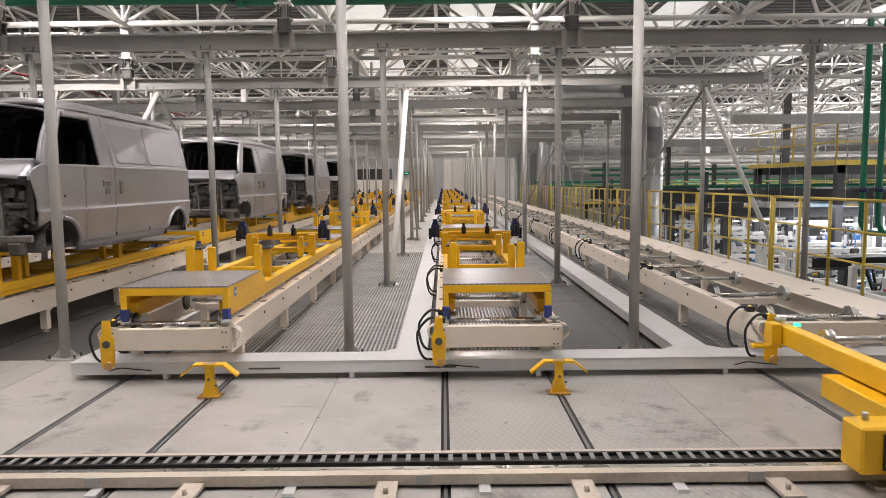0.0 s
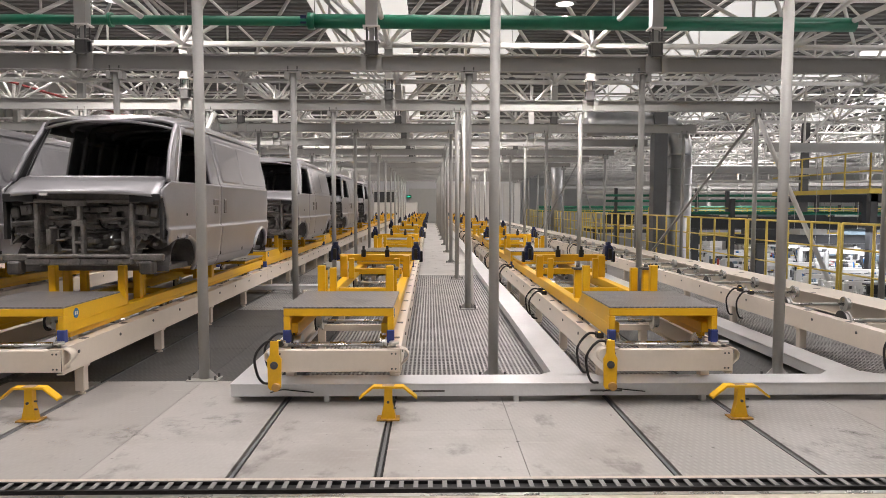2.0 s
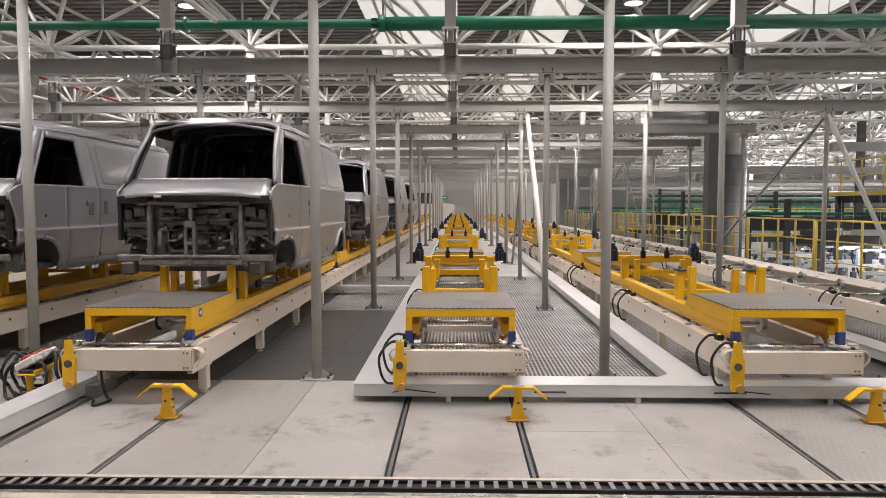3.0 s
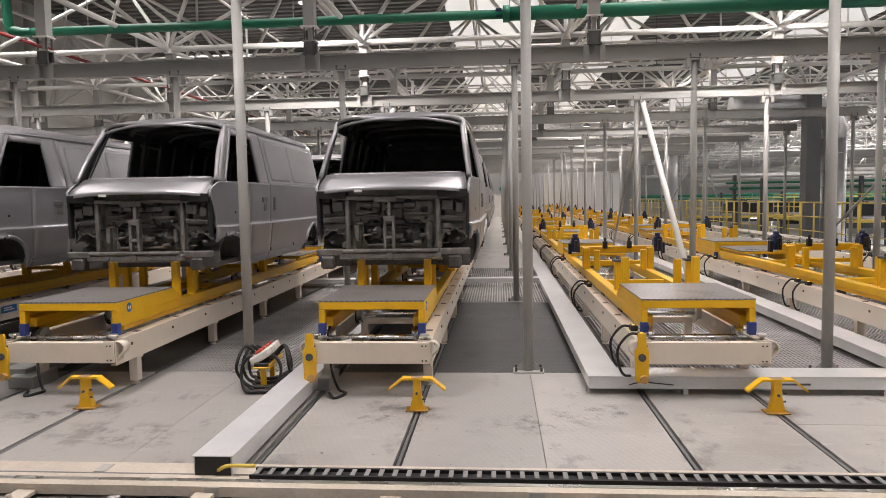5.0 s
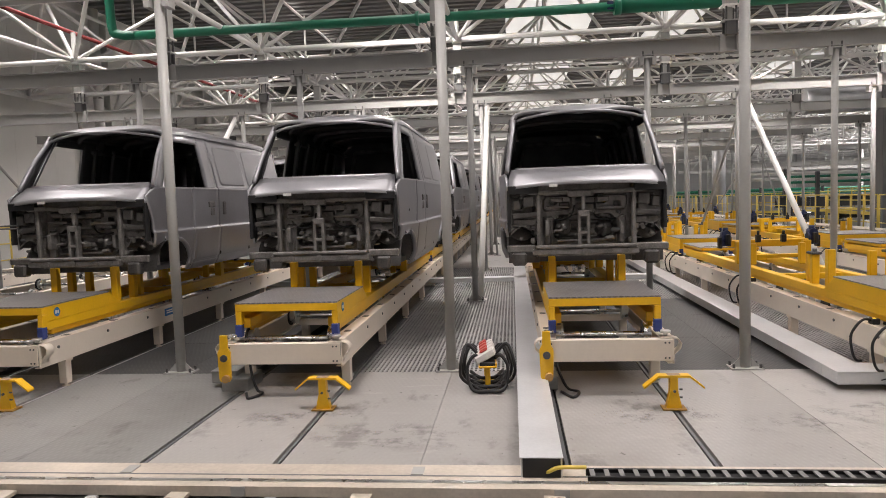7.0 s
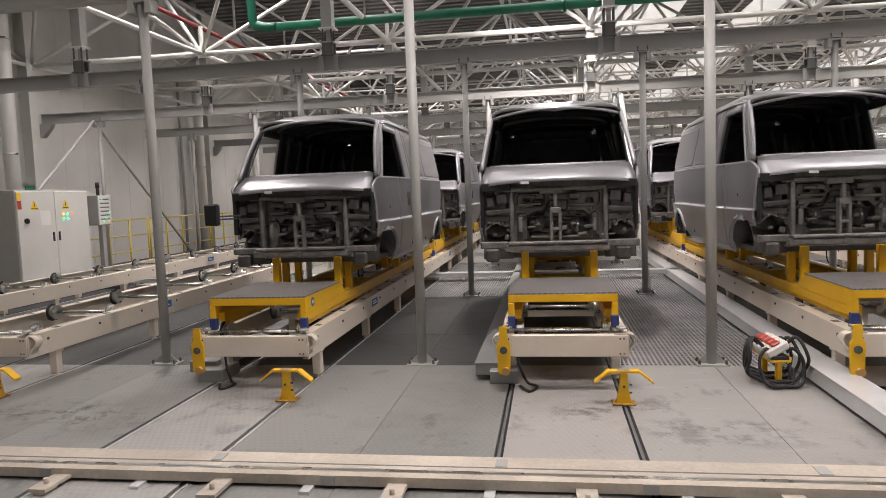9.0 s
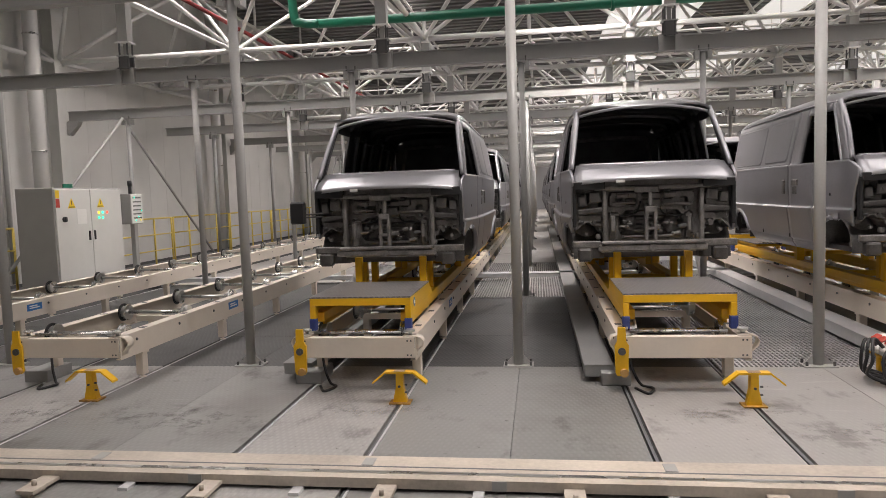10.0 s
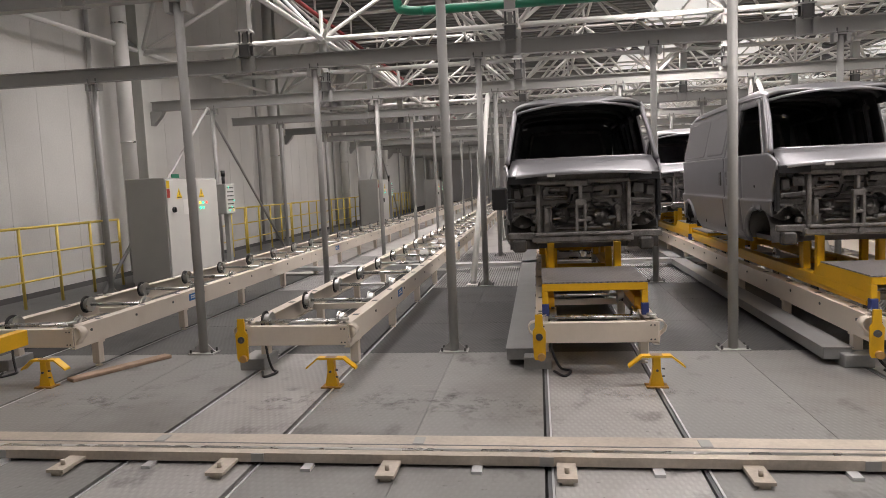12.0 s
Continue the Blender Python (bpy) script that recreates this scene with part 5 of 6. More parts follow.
def cabinet(x, y, with_box=True):
    e = new("control_cabinet")
    e.location = (x, y, 0)
    bm = B()
    slab(bm, -0.75, 0.0, 0.1, 0.0, 2.0, 1.98, 0.01)
    box(bm, -0.73, 0.02, 0.0, -0.02, 1.98, 0.1)
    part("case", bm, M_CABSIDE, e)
    for i in (0, 1):
        bm = B()
        slab(bm, 0.002, 0.02 + i * 0.985, 0.14, 0.025, 0.995 + i * 0.985, 1.95, 0.008)
        d = part("door", bm, M_CAB, e, "light grey cabinet door")
        bm = B()
        slab(bm, 0.026, 0.88 + i * 0.16, 0.98, 0.05, 0.92 + i * 0.16, 1.16)
        part("handle", bm, M_RUBBER, d)
        bm = B()
        yc = 0.45 + i * 0.85
        v = [[bm.verts.new((x2, yy, zz)) for yy, zz in ((yc - 0.11, 1.60), (yc + 0.11, 1.60), (yc, 1.79))] for x2 in (0.026, 0.028)]
        bm.faces.new(v[0]), bm.faces.new(v[1])
        for q in range(3):
            bm.faces.new((v[0][q], v[0][(q + 1) % 3], v[1][(q + 1) % 3], v[1][q]))
        part("warning_sign", bm, M_SIGN, d, "yellow warning triangle")
        part("warning_bar", boxes((0.0285, yc - 0.08, 1.615, 0.0295, yc + 0.08, 1.632), (0.0285, yc - 0.008, 1.66, 0.0295, yc + 0.008, 1.74)), M_RUBBER, d)
        if i == 0:
            part("notice", boxes((0.026, 0.58, 1.30, 0.028, 0.86, 1.58)), M_WHITE, d, "white paper notice")
            part("red_mark", boxes((0.026, 0.03, 1.62, 0.0275, 0.13, 1.78)), M_RED, d, "red sticker")
            part("yellow_mark", boxes((0.026, 0.03, 1.79, 0.0275, 0.13, 1.93)), M_SIGN, d, "yellow sticker")
            bm = rods(((0.025, 0.22, 1.40), (0.06, 0.22, 1.40), 0.05, 14))
            box(bm, 0.06, 0.20, 1.36, 0.08, 0.24, 1.44)
            part("isolator_switch", bm, M_RUBBER, d, "black rotary isolator")
    for k, (yy, zz, m) in enumerate(((1.22, 1.50, M_LEDAMBER), (1.34, 1.50, M_LEDGREEN), (1.48, 1.50, M_LEDRED), (1.22, 1.40, M_LEDGREEN), (1.34, 1.40, M_LEDGREEN))):
        part("indicator", rods(((0.026, yy, zz), (0.04, yy, zz), 0.026, 12)), m, e, "lit indicator lamp")
    part("green_plate", boxes((-0.02, 0.30, 1.98, 0.0, 0.55, 2.05)), M_GREEN, e)
    return tagged(e, "tall light grey control cabinet with warning signs and lit indicators", "control cabinet", "control cabinets")


def panel_box(x, y):
    e = new("operator_panel")
    e.location = (x, y, 0)
    bm = B()
    slab(bm, -0.13, 0.14, 0.0, -0.03, 0.26, 1.22)
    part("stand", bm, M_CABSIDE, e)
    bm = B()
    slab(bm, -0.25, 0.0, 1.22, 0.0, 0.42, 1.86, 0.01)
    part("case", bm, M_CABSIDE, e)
    bm = B()
    slab(bm, 0.001, 0.01, 1.235, 0.012, 0.41, 1.845, 0.004)
    face = part("face", bm, M_WHITE, e, "white front plate")
    for r in range(6):
        part("label_strip", boxes((0.0125, 0.06, 1.76 - r * 0.085, 0.0135, 0.36, 1.785 - r * 0.085)), M_DARK, face)
    for yy, zz, m in ((0.12, 1.78, M_LEDGREEN), (0.36, 1.50, M_LEDGREEN), (0.14, 1.30, M_LEDGREEN), (0.31, 1.30, M_LEDAMBER), (0.24, 1.37, M_LEDGREEN)):
        part("indicator", rods(((0.0125, yy, zz), (0.022, yy, zz), 0.018, 10)), m, face, "lit indicator lamp")
    bm = rods(((-0.12, 0.2, 1.86), (-0.12, 0.2, 2.02), 0.035, 12), ((-0.12, 0.2, 2.02), (-0.12, 0.2, 2.14), 0.045, 12))
    part("beacon", bm, M_RUBBER, e, "dark signal beacon")
    return tagged(e, "grey operator panel with white front and lit buttons on a stand", "operator panel", "operator panels")


cab = cabinet(-17.15, 11.35)
box_a = panel_box(-17.05, 13.55)
for j in (1, 2):
    copy_thing(cab, pose(-17.15, 11.35 + 16.5 * j, 0))
    copy_thing(box_a, pose(-17.05, 13.55 + 16.5 * j, 0))


def plank():
    e = new("wooden_plank")
    e.matrix_basis = pose(-14.62, 5.9, 0, 0, 0, -28)
    bm = B()
    slab(bm, -0.06, -0.5, 0.0, 0.06, 0.5, 0.035)
    part("board", bm, M_WOOD, e)
    return tagged(e, "weathered wooden plank lying on the floor plates", "plank")


plank()
for k in (5, 6, 7):
    for y in (7.9, 14.2):
        e = new("lane_label")
        e.location = (LANES[k], y, 0)
        part("plate", boxes((0.511, -0.13, 0.345, 0.513, 0.13, 0.43)), M_LABELBLUE, e)
        part("text_bar", boxes((0.5132, -0.09, 0.37, 0.5138, 0.09, 0.385), (0.5132, -0.09, 0.395, 0.5138, 0.05, 0.41)), M_WHITE, e)
        tagged(e, "small blue lane label with white writing on a conveyor side", "label", "lane labels")


# ---- transfer car ----
def transfer_car():
    e = new("transfer_car")
    for x in (2.66, 3.60):
        bm = B()
        slab(bm, x - 0.05, 0.6, 0.36, x + 0.05, 5.42, 0.50)
        part("side_beam", bm, M_YELLOW, e)
    for y in (1.0, 2.0, 3.0, 4.0, 5.0):
        sh = part("shaft", rods(((2.7, y, 0.47), (3.56, y, 0.47), 0.02, 10)), M_ZINC, e)
        bm = B()
        for x in (2.78, 3.48):
            rod(bm, (x - 0.03, y, 0.47), (x + 0.03, y, 0.47), 0.07, 18)
        part("wheel", bm, M_ZINC, sh)
    bm = B()
    slab(bm, 2.50, 3.76, 0.20, 2.90, 4.55, 0.345)
    part("motor_cover", bm, M_YELLOW, e)
    bm = B()
    slab(bm, 2.17, 3.56, 0.10, 2.95, 3.75, 0.35, 0.012)
    truck = part("end_truck", bm, M_YELLOW, e)
    bm = B()
    slab(bm, 2.275, 3.546, 0.13, 2.70, 3.559, 0.32, 0.004)
    part("wheel_plate", bm, M_RUBBER, truck, "black bolted wheel plate")
    for x in (2.30, 2.67):
        for z in (0.16, 0.225, 0.29):
            part("bolt", rods(((x, 3.536, z), (x, 3.547, z), 0.018, 8)), M_ZINC, truck)
    part("pin", rods(((2.24, 3.66, 0.36), (2.24, 3.66, 0.40), 0.016, 10)), M_ZINC, truck)
    bm = B()
    slab(bm, 2.40, 5.30, 0.33, 2.62, 5.37, 0.36)
    slab(bm, 2.52, 5.28, 0.36, 2.60, 5.40, 0.52)
    part("guide_horn", bm, M_YELLOW, e)
    part("guide_roller", rods(((2.62, 5.36, 0.50), (2.62, 5.36, 0.53), 0.018, 10), ((2.62, 5.36, 0.525), (2.62, 5.36, 0.55), 0.042, 14)), M_ZINC, e)
    part("light", boxes((2.70, 5.28, 0.501, 2.74, 5.32, 0.52)), M_LEDGREEN, e, "small green lit sensor")
    bm = B()
    slab(bm, 2.4, 0.5, 0.10, 3.8, 0.9, 0.36, 0.012)
    part("rear_truck", bm, M_YELLOW, e)
    bm = B()
    for x in (2.5, 3.7):
        rod(bm, (x, 0.6, 0.07), (x, 0.8, 0.07), 0.07, 16)
        rod(bm, (x, 3.74, 0.211), (x, 3.80, 0.211), 0.068, 16)
    part("running_wheel", bm, M_ZINC, e)
    return tagged(e, "yellow painted transfer car with zinc rollers standing on the rail", "transfer car")


copy_thing(transfer_car(), pose(-18.85, 0, 0))


# ---- pipes and ducts ----
def green_main():
    e = new("green_pipe")
    bm = rods(((-3.5, 13.0, 4.93), (6.4, 13.0, 4.93), 0.125, 18))
    part("pipe", bm, M_GREEN, e)
    bm = rods(((-12.6, 13.0, 4.93), (-3.62, 13.0, 4.93), 0.085, 16))
    part("branch", bm, M_GREEN, e)
    bm = B()
    hose(bm, [(-12.6, 13.0, 4.93), (-12.95, 13.0, 4.97), (-13.1, 13.0, 5.2), (-13.1, 13.0, 6.9)], 0.085, 12, 6)
    part("elbow", bm, M_GREEN, e)
    bm = rods(((-3.62, 13.0, 4.93), (-3.5, 13.0, 4.93), 0.15, 18), ((-7.2, 13.0, 4.93), (-7.14, 13.0, 4.93), 0.13, 18))
    part("flange", bm, M_GREEN, e)
    bm = B()
    slab(bm, -3.75, 12.92, 4.87, -3.64, 13.08, 5.02)
    part("valve", bm, M_BLUE, e, "blue valve")
    for i in range(5):
        x = -11.5 + i * 4.0
        part("rod_hanger", rods(((x, 13.0, 4.93), (x, 13.0, 7.1), 0.012, 6)), M_ZINC, e)
    tagged(e, "thick green painted pipe running under the roof truss", "pipe")
    e = new("red_pipe")
    part("pipe", rods(((-15.6, 13.2, 5.75), (-15.6, 44.0, 5.75), 0.045, 10)), M_REDPIPE, e)
    tagged(e, "thin red sprinkler pipe under the roof", "pipe")
    e = new("yellow_pipe")
    part("pipe", rods(((2.2, 13.2, 5.05), (6.4, 13.2, 5.05), 0.035, 10)), M_RAIL, e)
    tagged(e, "thin yellow gas pipe beside the green pipe", "pipe")


green_main()


def round_duct():
    e = new("air_duct")
    e.location = (7.05, 23.6, 0)
    part("riser", rods(((0, 0, -4.5), (0, 0, 3.3), 0.42, 28)), M_DUCT, e)
    for i in range(14):
        z = -4.3 + i * 0.55
        part("seam", rods(((0, 0, z), (0, 0, z + 0.03), 0.432, 28)), M_DUCT, e)
    bm = B()
    hose(bm, [(0, 0, 3.3), (-0.05, 0, 3.8), (-0.4, 0, 4.2), (-1.2, 0, 4.35), (-3.2, 0, 4.35)], 0.40, 20, 6)
    part("elbow", bm, M_DUCT, e)
    tagged(e, "large round galvanised air duct rising through the floor", "air duct")
    e = new("square_column")
    e.location = (6.25, 23.3, 0)
    part("shaft", boxes((-0.22, -0.22, -4.5, 0.22, 0.22, 4.9)), M_DARKGREY, e)
    tagged(e, "dark grey square steel column beside the duct", "column")
    e = new("round_duct")
    e.location = (5.95, 40.0, 0)
    part("riser", rods(((0, 0, -0.03), (0, 0, 4.9), 0.36, 22)), M_DUCT, e)
    tagged(e, "large round galvanised air duct far down the hall", "air duct")


round_duct()


def green_riser(x, y):
    e = new("green_riser")
    e.location = (x, y, 0)
    bm = B()
    hose(bm, [(0, 0, 4.9), (0, 0, 3.5), (0, 0, 1.0), (0.05, 0, 0.55), (0.4, 0, 0.4), (2.5, 0, 0.4)], 0.062, 12, 6)
    part("pipe", bm, M_GREEN, e)
    part("flange", rods(((0, 0, 1.3), (0, 0, 1.40), 0.10, 16)), M_BLUE, e, "blue valve flange")
    tagged(e, "green painted vertical pipe with a blue valve", "pipe", "green risers")


green_riser(9.05, 15.0)
green_riser(9.40, 15.0)

# ---- lower hall ----
rng = random.Random(7)


def platform(x0, x1, y0, y1, z, label):
    e = new("steel_platform")
    bm = boxes((x0, y0, z - 0.08, x1, y1, z))
    for i in range(int((y1 - y0) / 2.5) + 1):
        y = y0 + 2.5 * i
        box(bm, x0, y, z - 0.32, x1, y + 0.12, z - 0.08)
    part("deck", bm, M_GIRDER, e)
    bm = boxes((x0 - 0.02, y0, z - 0.09, x0, y1, z + 0.05), (x0, y0 - 0.02, z - 0.09, x1, y0, z + 0.05))
    part("edge", bm, M_RAIL, e, "yellow edge plate")
    for i in range(int((y1 - y0) / 5) + 1):
        for x in (x0 + 0.15, x1 - 0.15):
            part("leg", boxes((x - 0.1, y0 + 5 * i, -4.5, x + 0.1, y0 + 5 * i + 0.2, z - 0.08)), M_GIRDER, e)
    bm = B()
    for zz in (0.55, 1.1):
        rod(bm, (x0, y0, z + zz), (x0, y1, z + zz), 0.025, 6)
        rod(bm, (x0, y0, z + zz), (x1, y0, z + zz), 0.025, 6)
    for i in range(int((y1 - y0) / 1.2) + 1):
        rod(bm, (x0, y0 + 1.2 * i, z), (x0, y0 + 1.2 * i, z + 1.1), 0.025, 6)
    for i in range(int((x1 - x0) / 1.2) + 1):
        rod(bm, (x0 + 1.2 * i, y0, z), (x0 + 1.2 * i, y0, z + 1.1), 0.025, 6)
    part("guard_rail", bm, M_RAIL, e, "yellow guard rail")
    return tagged(e, label, "platform", "steel platforms")


platform(11.0, 20.0, 19.5, 25.0, 2.05, "dark steel maintenance platform with yellow edge and rails")
platform(10.0, 22.0, 30.0, 36.0, 0.4, "dark steel conveyor platform above the lower hall")
platform(9.0, 40.0, 44.0, 48.0, 0.2, "dark steel conveyor platform above the lower hall")


def pipe_rack(y, z, r, material, n, label):
    e = new("pipe_rack")
    for i in range(n):
        part("pipe", rods(((7.5, y + 0.5 * i, z + 0.28 * (i % 2)), (44.0, y + 0.5 * i, z + 0.28 * (i % 2)), r, 10)), material, e)
    for i in range(8):
        part("support", boxes((9 + 4.6 * i, y - 0.1, -4.5, 9.15 + 4.6 * i, y + 0.1, z + 0.5)), M_GIRDER, e)
    return tagged(e, label, "pipe rack", "pipe racks")


pipe_rack(24.0, 1.35, 0.05, M_GREEN, 1, "rack of green painted pipes across the lower hall")
pipe_rack(35.0, 1.85, 0.06, M_GREEN, 2, "rack of green painted pipes across the lower hall")
pipe_rack(39.0, 2.1, 0.08, M_CAB, 4, "rack of pale grey pipes across the lower hall")
pipe_rack(28.0, 2.6, 0.06, M_CAB, 1, "rack with a pale grey pipe across the lower hall")
pipe_rack(56.0, 1.2, 0.12, M_GREEN, 3, "rack of green painted pipes across the lower hall")


def girder(x0, x1, y, z0, z1, label, carriers=True):
    e = new("girder")
    bm = B()
    beam_i(bm, x0, x1, y, z0, z1, 0.3, 0.03)
    part("beam", bm, M_GIRDER, e)
    for i in range(int((x1 - x0) / 4.5)):
        part("leg", boxes((x0 + 0.6 + 4.5 * i, y - 0.12, -4.5, x0 + 0.84 + 4.5 * i, y + 0.12, z0)), M_GIRDER, e)
    for i in range(int((x1 - x0) / 1.5) if carriers else 0):
        part("carrier", boxes((x0 + 0.3 + 1.5 * i, y - 0.3, z1, x0 + 1.1 + 1.5 * i, y + 0.3, z1 + 0.16)), (M_GIRDER, M_CAB, M_BLUEGREY)[i % 3], e)
    return tagged(e, label, "girder", "girders of the lower hall")


girder(7.6, 40.0, 14.2, -0.25, 0.0, "dark steel conveyor girder on legs in the lower hall", False)
girder(7.8, 40.0, 20.8, 0.45, 0.75, "dark steel conveyor girder on legs in the lower hall")
girder(8.0, 42.0, 26.4, 0.7, 1.2, "dark steel conveyor girder on legs in the lower hall")
girder(8.0, 42.0, 37.4, 0.6, 1.1, "dark steel conveyor girder on legs in the lower hall")


def loose_cables(x, y):
    e = new("cable_loop")
    e.location = (x, y, -0.24)
    bm = B()
    hose(bm, [(0, 0, 0.0), (-0.3, 0.05, -0.7), (0.1, 0.1, -1.3), (0.5, 0.05, -0.8), (0.35, 0, 0.0)], 0.03, 6, 6)
    part("cable", bm, M_RUBBER, e)
    bm = B()
    hose(bm, [(0.2, 0, 0.0), (0.6, 0.05, -0.9), (0.9, 0.1, -1.1), (1.1, 0.05, -0.6), (0.95, 0, 0.0)], 0.03, 6, 6)
    part("cable", bm, M_RUBBER, e)
    return tagged(e, "thick black cables hanging in loops from a girder", "cable", "hanging cable loops")


for i in range(7):
    loose_cables(8.4 + 2.7 * i, 14.05)


def hall_column(x, y):
    e = new("hall_column")
    e.location = (x, y, 0)
    part("shaft", rods(((0, 0, -4.5), (0, 0, 4.9), 0.17, 14)), M_STEELPOST, e)
    part("ring", rods(((0, 0, -4.5), (0, 0, -4.3), 0.26, 14)), M_STEELPOST, e)
    return tagged(e, "light grey round steel column of the lower hall", "column", "lower hall columns")


for x in (22.5, 31.0, 39.5):
    for y in (20.0, 33.0, 46.0, 59.0, 72.0):
        hall_column(x, y)


def hall_beam(x0, x1, y, z, tubes):
    e = new("overhead_conveyor")
    bm = boxes((x0, y - 0.1, z, x1, y + 0.1, z + 0.24))
    part("track", bm, M_BEAM, e)
    for i in range(int((x1 - x0) / 2.6)):
        x = x0 + 1.0 + 2.6 * i
        part("hanger_rod", rods(((x, y, z + 0.24), (x, y, 4.95), 0.03, 6)), M_WHITE, e)
        if tubes and i % 2 == 0:
            part("sway_brace", rods(((x, y, z + 0.2), (x + 1.3, y, 4.9), 0.03, 6)), M_WHITE, e)
    return tagged(e, "grey overhead conveyor track hung on white rods", "conveyor track", "overhead conveyor tracks")


for y, z in ((19.34, 3.1), (27.96, 2.9), (32.27, 3.2), (40.89, 2.8), (49.51, 3.1), (58.13, 3.0)):
    hall_beam(8.0, 42.0, y, z, True)


def machine(x, y, w, d, h, material, label):
    e = new("machine")
    e.location = (x, y, -4.5)
    bm = B()
    slab(bm, 0, 0, 0, w, d, h * 0.62, 0.03)
    part("base", bm, material, e)
    bm = B()
    slab(bm, 0.15 * w, 0.1 * d, h * 0.62, 0.8 * w, 0.9 * d, h, 0.03)
    part("hood", bm, M_CAB, e)
    bm = rods(((0.3 * w, 0.1 * d, h), (0.3 * w, 0.1 * d, h + 0.8), 0.08, 10), ((0.6 * w, 0.3 * d, h), (0.6 * w, 0.3 * d, h + 0.5), 0.05, 8))
    part("stack", bm, M_ZINC, e)
    part("window", boxes((-0.012, 0.2 * d, h * 0.25, -0.002, 0.7 * d, h * 0.5)), M_DARK, e)
    return tagged(e, label, "machine", "machines of the lower hall")


for i in range(20):
    x, y = 9.0 + rng.random() ** 1.6 * 30, 8.0 + rng.random() * 50
    if abs(x - 7.05) < 1.6 and abs(y - 23.6) < 3:
        continue
    w, d, h = 0.8 + rng.random() * 1.6, 0.8 + rng.random() * 1.8, 1.6 + rng.random() * 3.0
    which = rng.choice((0, 0, 1, 2, 0))
    machine(x, y, w, d, h, (M_WHITE, M_BLUEGREY, M_CAB)[which], ("white machine housing on the lower floor", "blue-grey machine housing on the lower floor", "pale grey machine housing on the lower floor")[which])


def fixture_frame(x, y, seed):
    """A tall welding jig: posts, shelves of clamps, pipes and drooping hoses."""
    pick = random.Random(seed)
    e = new("welding_jig")
    e.location = (x, y, -4.5)
    w, d, h = 2.2, 1.6, 4.35
    for px in (0, w):
        for py in (0, d):
            part("post", boxes((px - 0.06, py - 0.06, 0, px + 0.06, py + 0.06, h)), M_CAB, e)
    bm = B()
    for z in (1.1, 1.9, 2.7, 3.3, 3.8, h):
        for py in (0, d):
            box(bm, 0, py - 0.05, z - 0.05, w, py + 0.05, z + 0.05)
    tagged(part("frame_bar", bm, M_WHITE, e, "white painted frame bars"), kind="stuff")
    for material, n in ((M_BLUEGREY, 34), (M_WHITE, 60), (M_RED, 6), (M_SIGN, 7), (M_DARK, 44), (M_LABELBLUE, 14)):
        bm = B()
        for i in range(n):
            cx, cy, cz = pick.uniform(0.1, w - 0.1), pick.uniform(-0.1, d), pick.uniform(1.9, h)
            a, b, c = pick.uniform(0.02, 0.10), pick.uniform(0.02, 0.10), pick.uniform(0.02, 0.13)
            slab(bm, cx - a, cy - b, cz - c, cx + a, cy + b, cz + c, 0.015)
        tagged(part("clamp_unit", bm, material, e), kind="stuff")
    for i in range(10):
        bm = B()
        px, z, drop = pick.uniform(0.1, w - 0.6), pick.uniform(2.9, h), pick.uniform(0.5, 1.2)
        hose(bm, [(px, -0.08, z), (px + 0.1, -0.2, z - 0.7 * drop), (px + 0.35, -0.2, z - drop), (px + 0.6, -0.12, z - 0.5 * drop), (px + 0.7, 0.1, z)], 0.022, 5, 5)
        part("hose", bm, (M_RUBBER, M_RUBBER, M_LABELBLUE, M_DARKGREY, M_RUBBER)[i % 5], e, "drooping hose")
    return tagged(e, "tall pale welding jig crowded with clamps and hoses", "welding jig", "welding jigs of the lower hall")


jigs = [fixture_frame(8.2, 12.2, 1), fixture_frame(11.4, 13.0, 2), fixture_frame(8.0, 15.6, 3)]
for i in range(20):
    copy_thing(jigs[i % 3], pose(8.0 + (i % 6) * 3.4 + rng.random(), 16.0 + (i // 6) * 4.2 + (i % 2) * 1.6 + rng.random(), -4.5 + (i % 3) * 0.25))


def robot(x, y, turn):
    e = new("welding_robot")
    e.matrix_basis = pose(x, y, -4.5, 0, 0, turn)
    bm = rods(((0, 0, 0), (0, 0, 1.1), 0.35, 14, 0.28), ((0, 0, 1.1), (0, 0, 1.6), 0.30, 14, 0.24))
    part("base", bm, M_WHITE, e)
    part("lower_arm", rods(((0, 0.1, 1.5), (0.5, 0.1, 2.6), 0.16, 10, 0.12), ((0.5, -0.1, 2.6), (0.5, 0.3, 2.6), 0.2, 12)), M_BLUEGREY, e)
    part("upper_arm", rods(((0.5, 0.1, 2.6), (1.6, 0.1, 2.9), 0.14, 10, 0.08), ((1.6, 0.1, 2.9), (1.9, 0.1, 2.4), 0.07, 8)), M_WHITE, e)
    bm = B()
    hose(bm, [(0.1, 0.4, 1.2), (-0.4, 0.4, 2.2), (0.2, 0.35, 3.2), (1.0, 0.3, 3.3), (1.7, 0.2, 2.8)], 0.045, 6, 6)
    part("dress_hose", bm, M_RUBBER, e, "black hose package")
    return tagged(e, "white welding robot with black hoses on the lower floor", "robot", "robots of the lower hall")


arm = robot(8.6, 13.2, 40)
for i in range(21):
    copy_thing(arm, pose(9.2 + rng.random() * 12, 12.0 + rng.random() * 16, -4.5, 0, 0, rng.random() * 360))


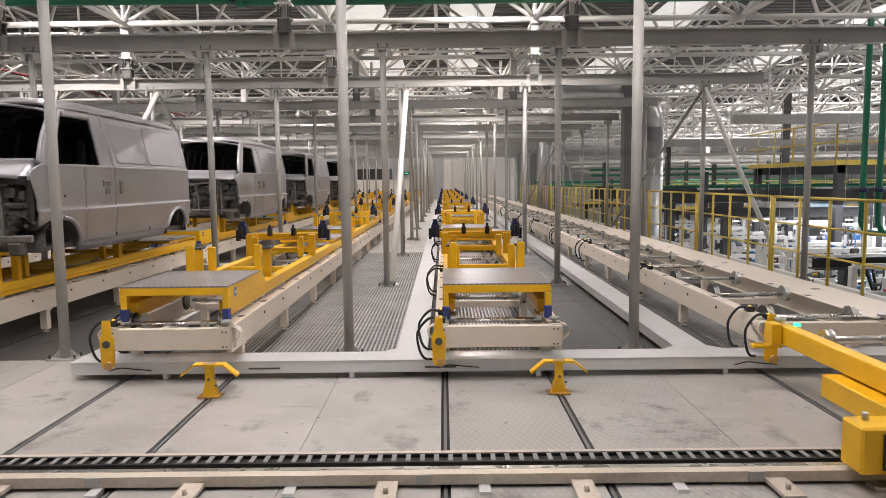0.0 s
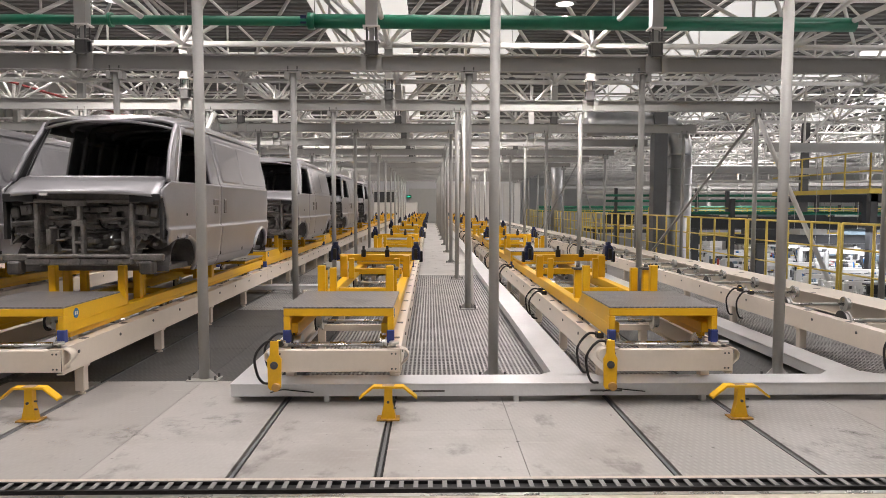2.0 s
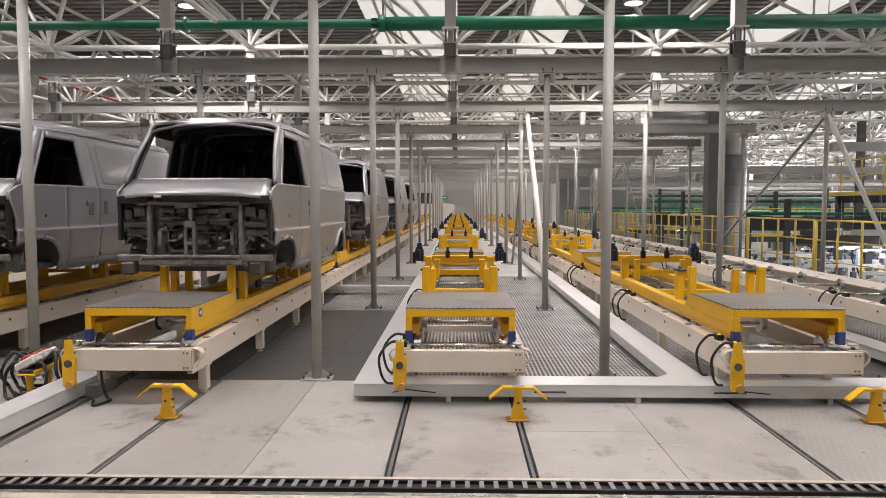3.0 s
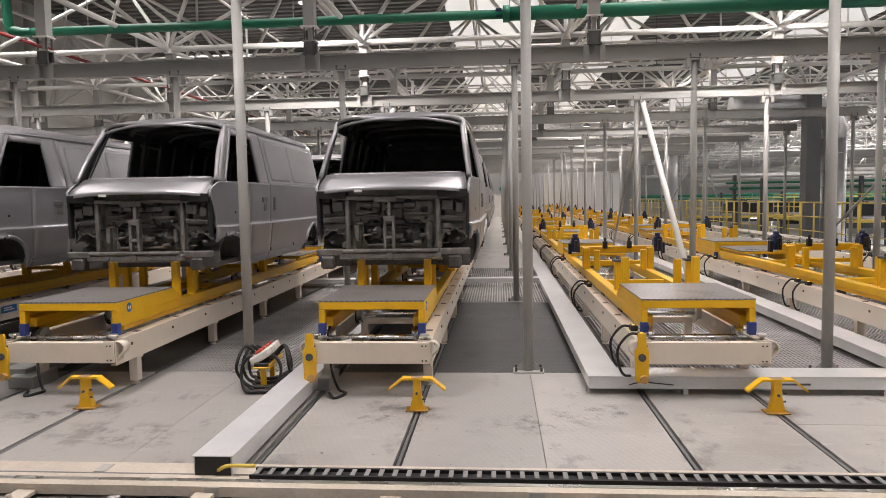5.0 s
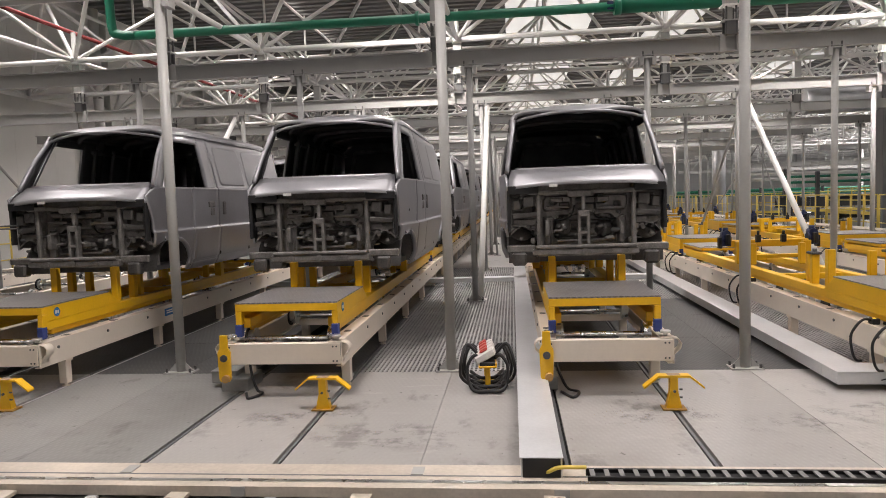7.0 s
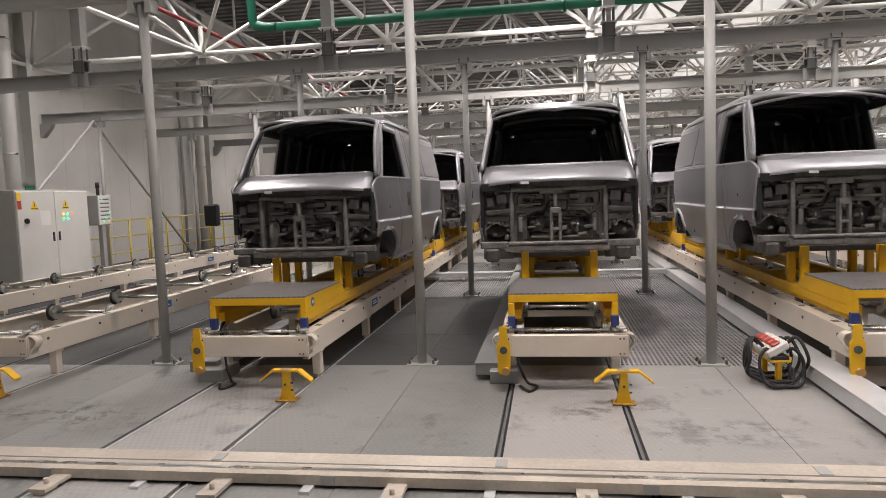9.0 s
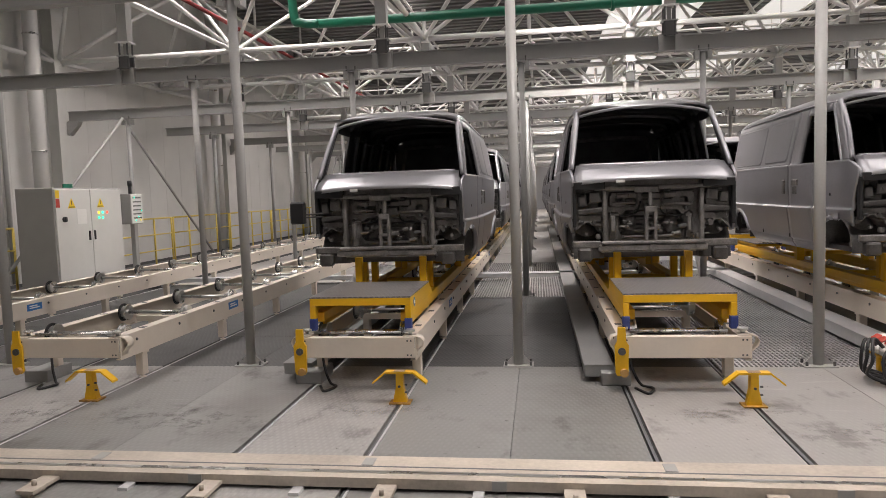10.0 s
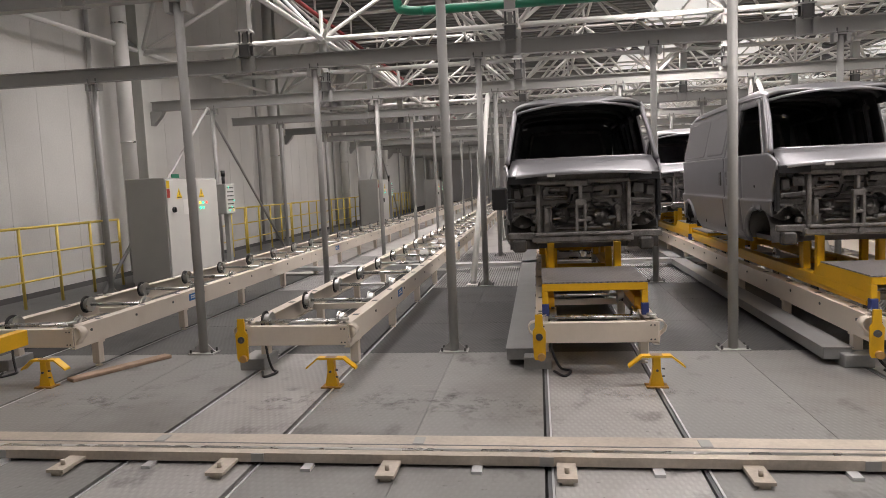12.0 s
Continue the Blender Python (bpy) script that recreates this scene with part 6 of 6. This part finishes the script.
def dark_riser(x, y):
    e = new("cable_riser")
    e.location = (x, y, 0)
    part("channel", boxes((-0.14, -0.08, 0.9, 0.14, 0.08, 4.95)), M_DARK, e)
    for z in (1.9, 2.7, 3.5, 4.3):
        part("clamp", boxes((-0.18, -0.10, z, 0.18, -0.08, z + 0.09)), M_DARKGREY, e)
    tagged(e, "dark steel cable riser with clamps hanging from the roof", "cable riser")


dark_riser(13.74, 27.96)


def strip_light(x, y, z):
    e = new("strip_light")
    e.location = (x, y, z)
    part("housing", boxes((-0.32, -0.06, 0.0, 0.32, 0.06, 0.05)), M_WHITE, e)
    part("tube", boxes((-0.30, -0.04, -0.03, 0.30, 0.04, 0.0)), M_TUBE, e, "lit white lamp tube")
    part("cord", rods(((-0.2, 0, 0.05), (-0.2, 0, 4.95 - z), 0.008, 4), ((0.2, 0, 0.05), (0.2, 0, 4.95 - z), 0.008, 4)), M_ZINC, e)
    return tagged(e, "lit white strip light hung over the lower hall", "strip light", "strip lights of the lower hall")


for q, z in enumerate((-0.6, 0.2, -1.2, 0.55)):
    sl = strip_light(8.9 + 1.3 * q, 15.03, z)
    for i in range(14):
        copy_thing(sl, pose(8.9 + 1.3 * q + (i % 5) * 6.0 + 0.7, 15.03 + GRID * (1 + i // 5 * 2 + q % 2), z))


def high_bay(x, y):
    e = new("high_bay_lamp")
    e.location = (x, y, 5.50)
    bm = rods(((0, 0, 0), (0, 0, 0.10), 0.23, 22, 0.15), ((0, 0, 0.10), (0, 0, 0.16), 0.10, 14))
    part("housing", bm, M_DARKGREY, e)
    part("lens", rods(((0, 0, -0.008), (0, 0, 0.0), 0.17, 22)), M_LENS, e, "pale round lens")
    part("cord", rods(((0, 0, 0.16), (0, 0, 3.11), 0.008, 5)), M_DARK, e)
    return tagged(e, "round dark grey high bay lamp hanging under the roof", "high bay lamp", "high bay lamps")


for y in BAY_Y:
    for x in BAY_X:
        high_bay(x, y)

# far end of the hall
e = new("far_door")
e.location = (-2.0, END - 0.1, 0)
part("leaf", boxes((-1.4, -0.05, 0, 1.4, 0, 3.2)), M_CAB, e)
tagged(e, "pale roller door in the far end wall", "door")
for i in range(8):
    e = new("wall_panel")
    e.location = (0.1 + 0.79 * i, 59.0, 0)
    bm = B()
    slab(bm, 0, 0, 0.02, 0.70, 0.06, 3.5, 0.01)
    part("sheet", bm, M_WHITE, e)
    part("foot", boxes((0.05, -0.1, 0, 0.65, 0.16, 0.02)), M_CAB, e)
    tagged(e, "tall white partition panel near the far end wall", "partition panel", "far partition panels")
e = new("far_booth")
e.location = (-7.2, 59.0, 0)
part("base", boxes((0, 0, 0, 4.7, 2.0, 1.85)), M_WHITE, e)
part("window_band", boxes((0.0, -0.02, 1.86, 2.8, 1.9, 2.75)), M_GIRDER, e, "dark glazed band")
part("roof", boxes((-0.1, -0.1, 2.76, 2.9, 2.0, 2.9)), M_CAB, e)
tagged(e, "white booth with a dark window band near the far wall", "booth")
e = new("exit_sign")
e.location = (-3.4, END - 0.3, 2.3)
part("case", boxes((-0.24, -0.04, 0, 0.24, 0.04, 0.28)), M_GREEN, e)
part("face", boxes((-0.12, -0.046, 0.09, 0.12, -0.041, 0.19)), M_LEDGREEN, e, "lit green face")
part("chain", rods(((-0.2, 0, 0.28), (-0.2, 0, 6.32), 0.008, 4), ((0.2, 0, 0.28), (0.2, 0, 6.32), 0.008, 4)), M_ZINC, e)
tagged(e, "small lit green exit sign hanging before the far wall", "exit sign")

floor_plates()


def stain(x, y, rx, ry, turn):
    bm = B()
    ring = [bm.verts.new((math.cos(2 * math.pi * i / 20), math.sin(2 * math.pi * i / 20), 0)) for i in range(20)]
    bm.faces.new(ring)
    ob = make("floor_stain", bm, M_STAIN)
    ob.matrix_basis = pose(x, y, 0.0025, 0, 0, turn) @ Matrix.Diagonal((rx, ry, 1, 1))
    tagged(ob, "dark dried oil stain on the floor plates", "stain", "floor stains", "structure")


for k, x in enumerate(LANES):
    if k in (3, 4, 5, 6):
        stain(x + 0.18, 5.12, 0.38, 0.26, 10)
        stain(x + 0.55, 5.2, 0.22, 0.14, -20)
stain(LANES[6] + 1.25, 4.95, 0.9, 0.35, 5)
stain(LANES[6] + 0.1, 4.85, 0.55, 0.25, -8)
stain(LANES[5] - 0.9, 4.75, 0.7, 0.3, 0)
stain(LANES[7] + 1.2, 4.9, 0.8, 0.3, 0)
for dx, dy, rx, ry, turn in ((1.02, 5.02, 0.13, 0.07, -30), (1.10, 4.95, 0.14, 0.06, -35), (1.22, 4.84, 0.16, 0.05, -30), (0.72, 4.66, 0.15, 0.08, -10), (0.78, 4.64, 0.10, 0.06, 20), (1.1, 4.5, 0.6, 0.3, 0)):
    stain(LANES[1] + dx, dy, rx, ry, turn)
for k, x in enumerate(LANES):
    if k:
        stain(x + 0.43, 5.30, 0.17, 0.13, 20 * k)
        stain(x + 0.45, 5.29, 0.14, 0.11, 20 * k + 50)
stain(LANES[3] + 1.3, 5.0, 0.6, 0.25, 12)
stain(LANES[2] - 0.8, 5.3, 0.5, 0.2, 0)
stain(LANES[3] - 1.6, 4.7, 0.8, 0.3, -6)
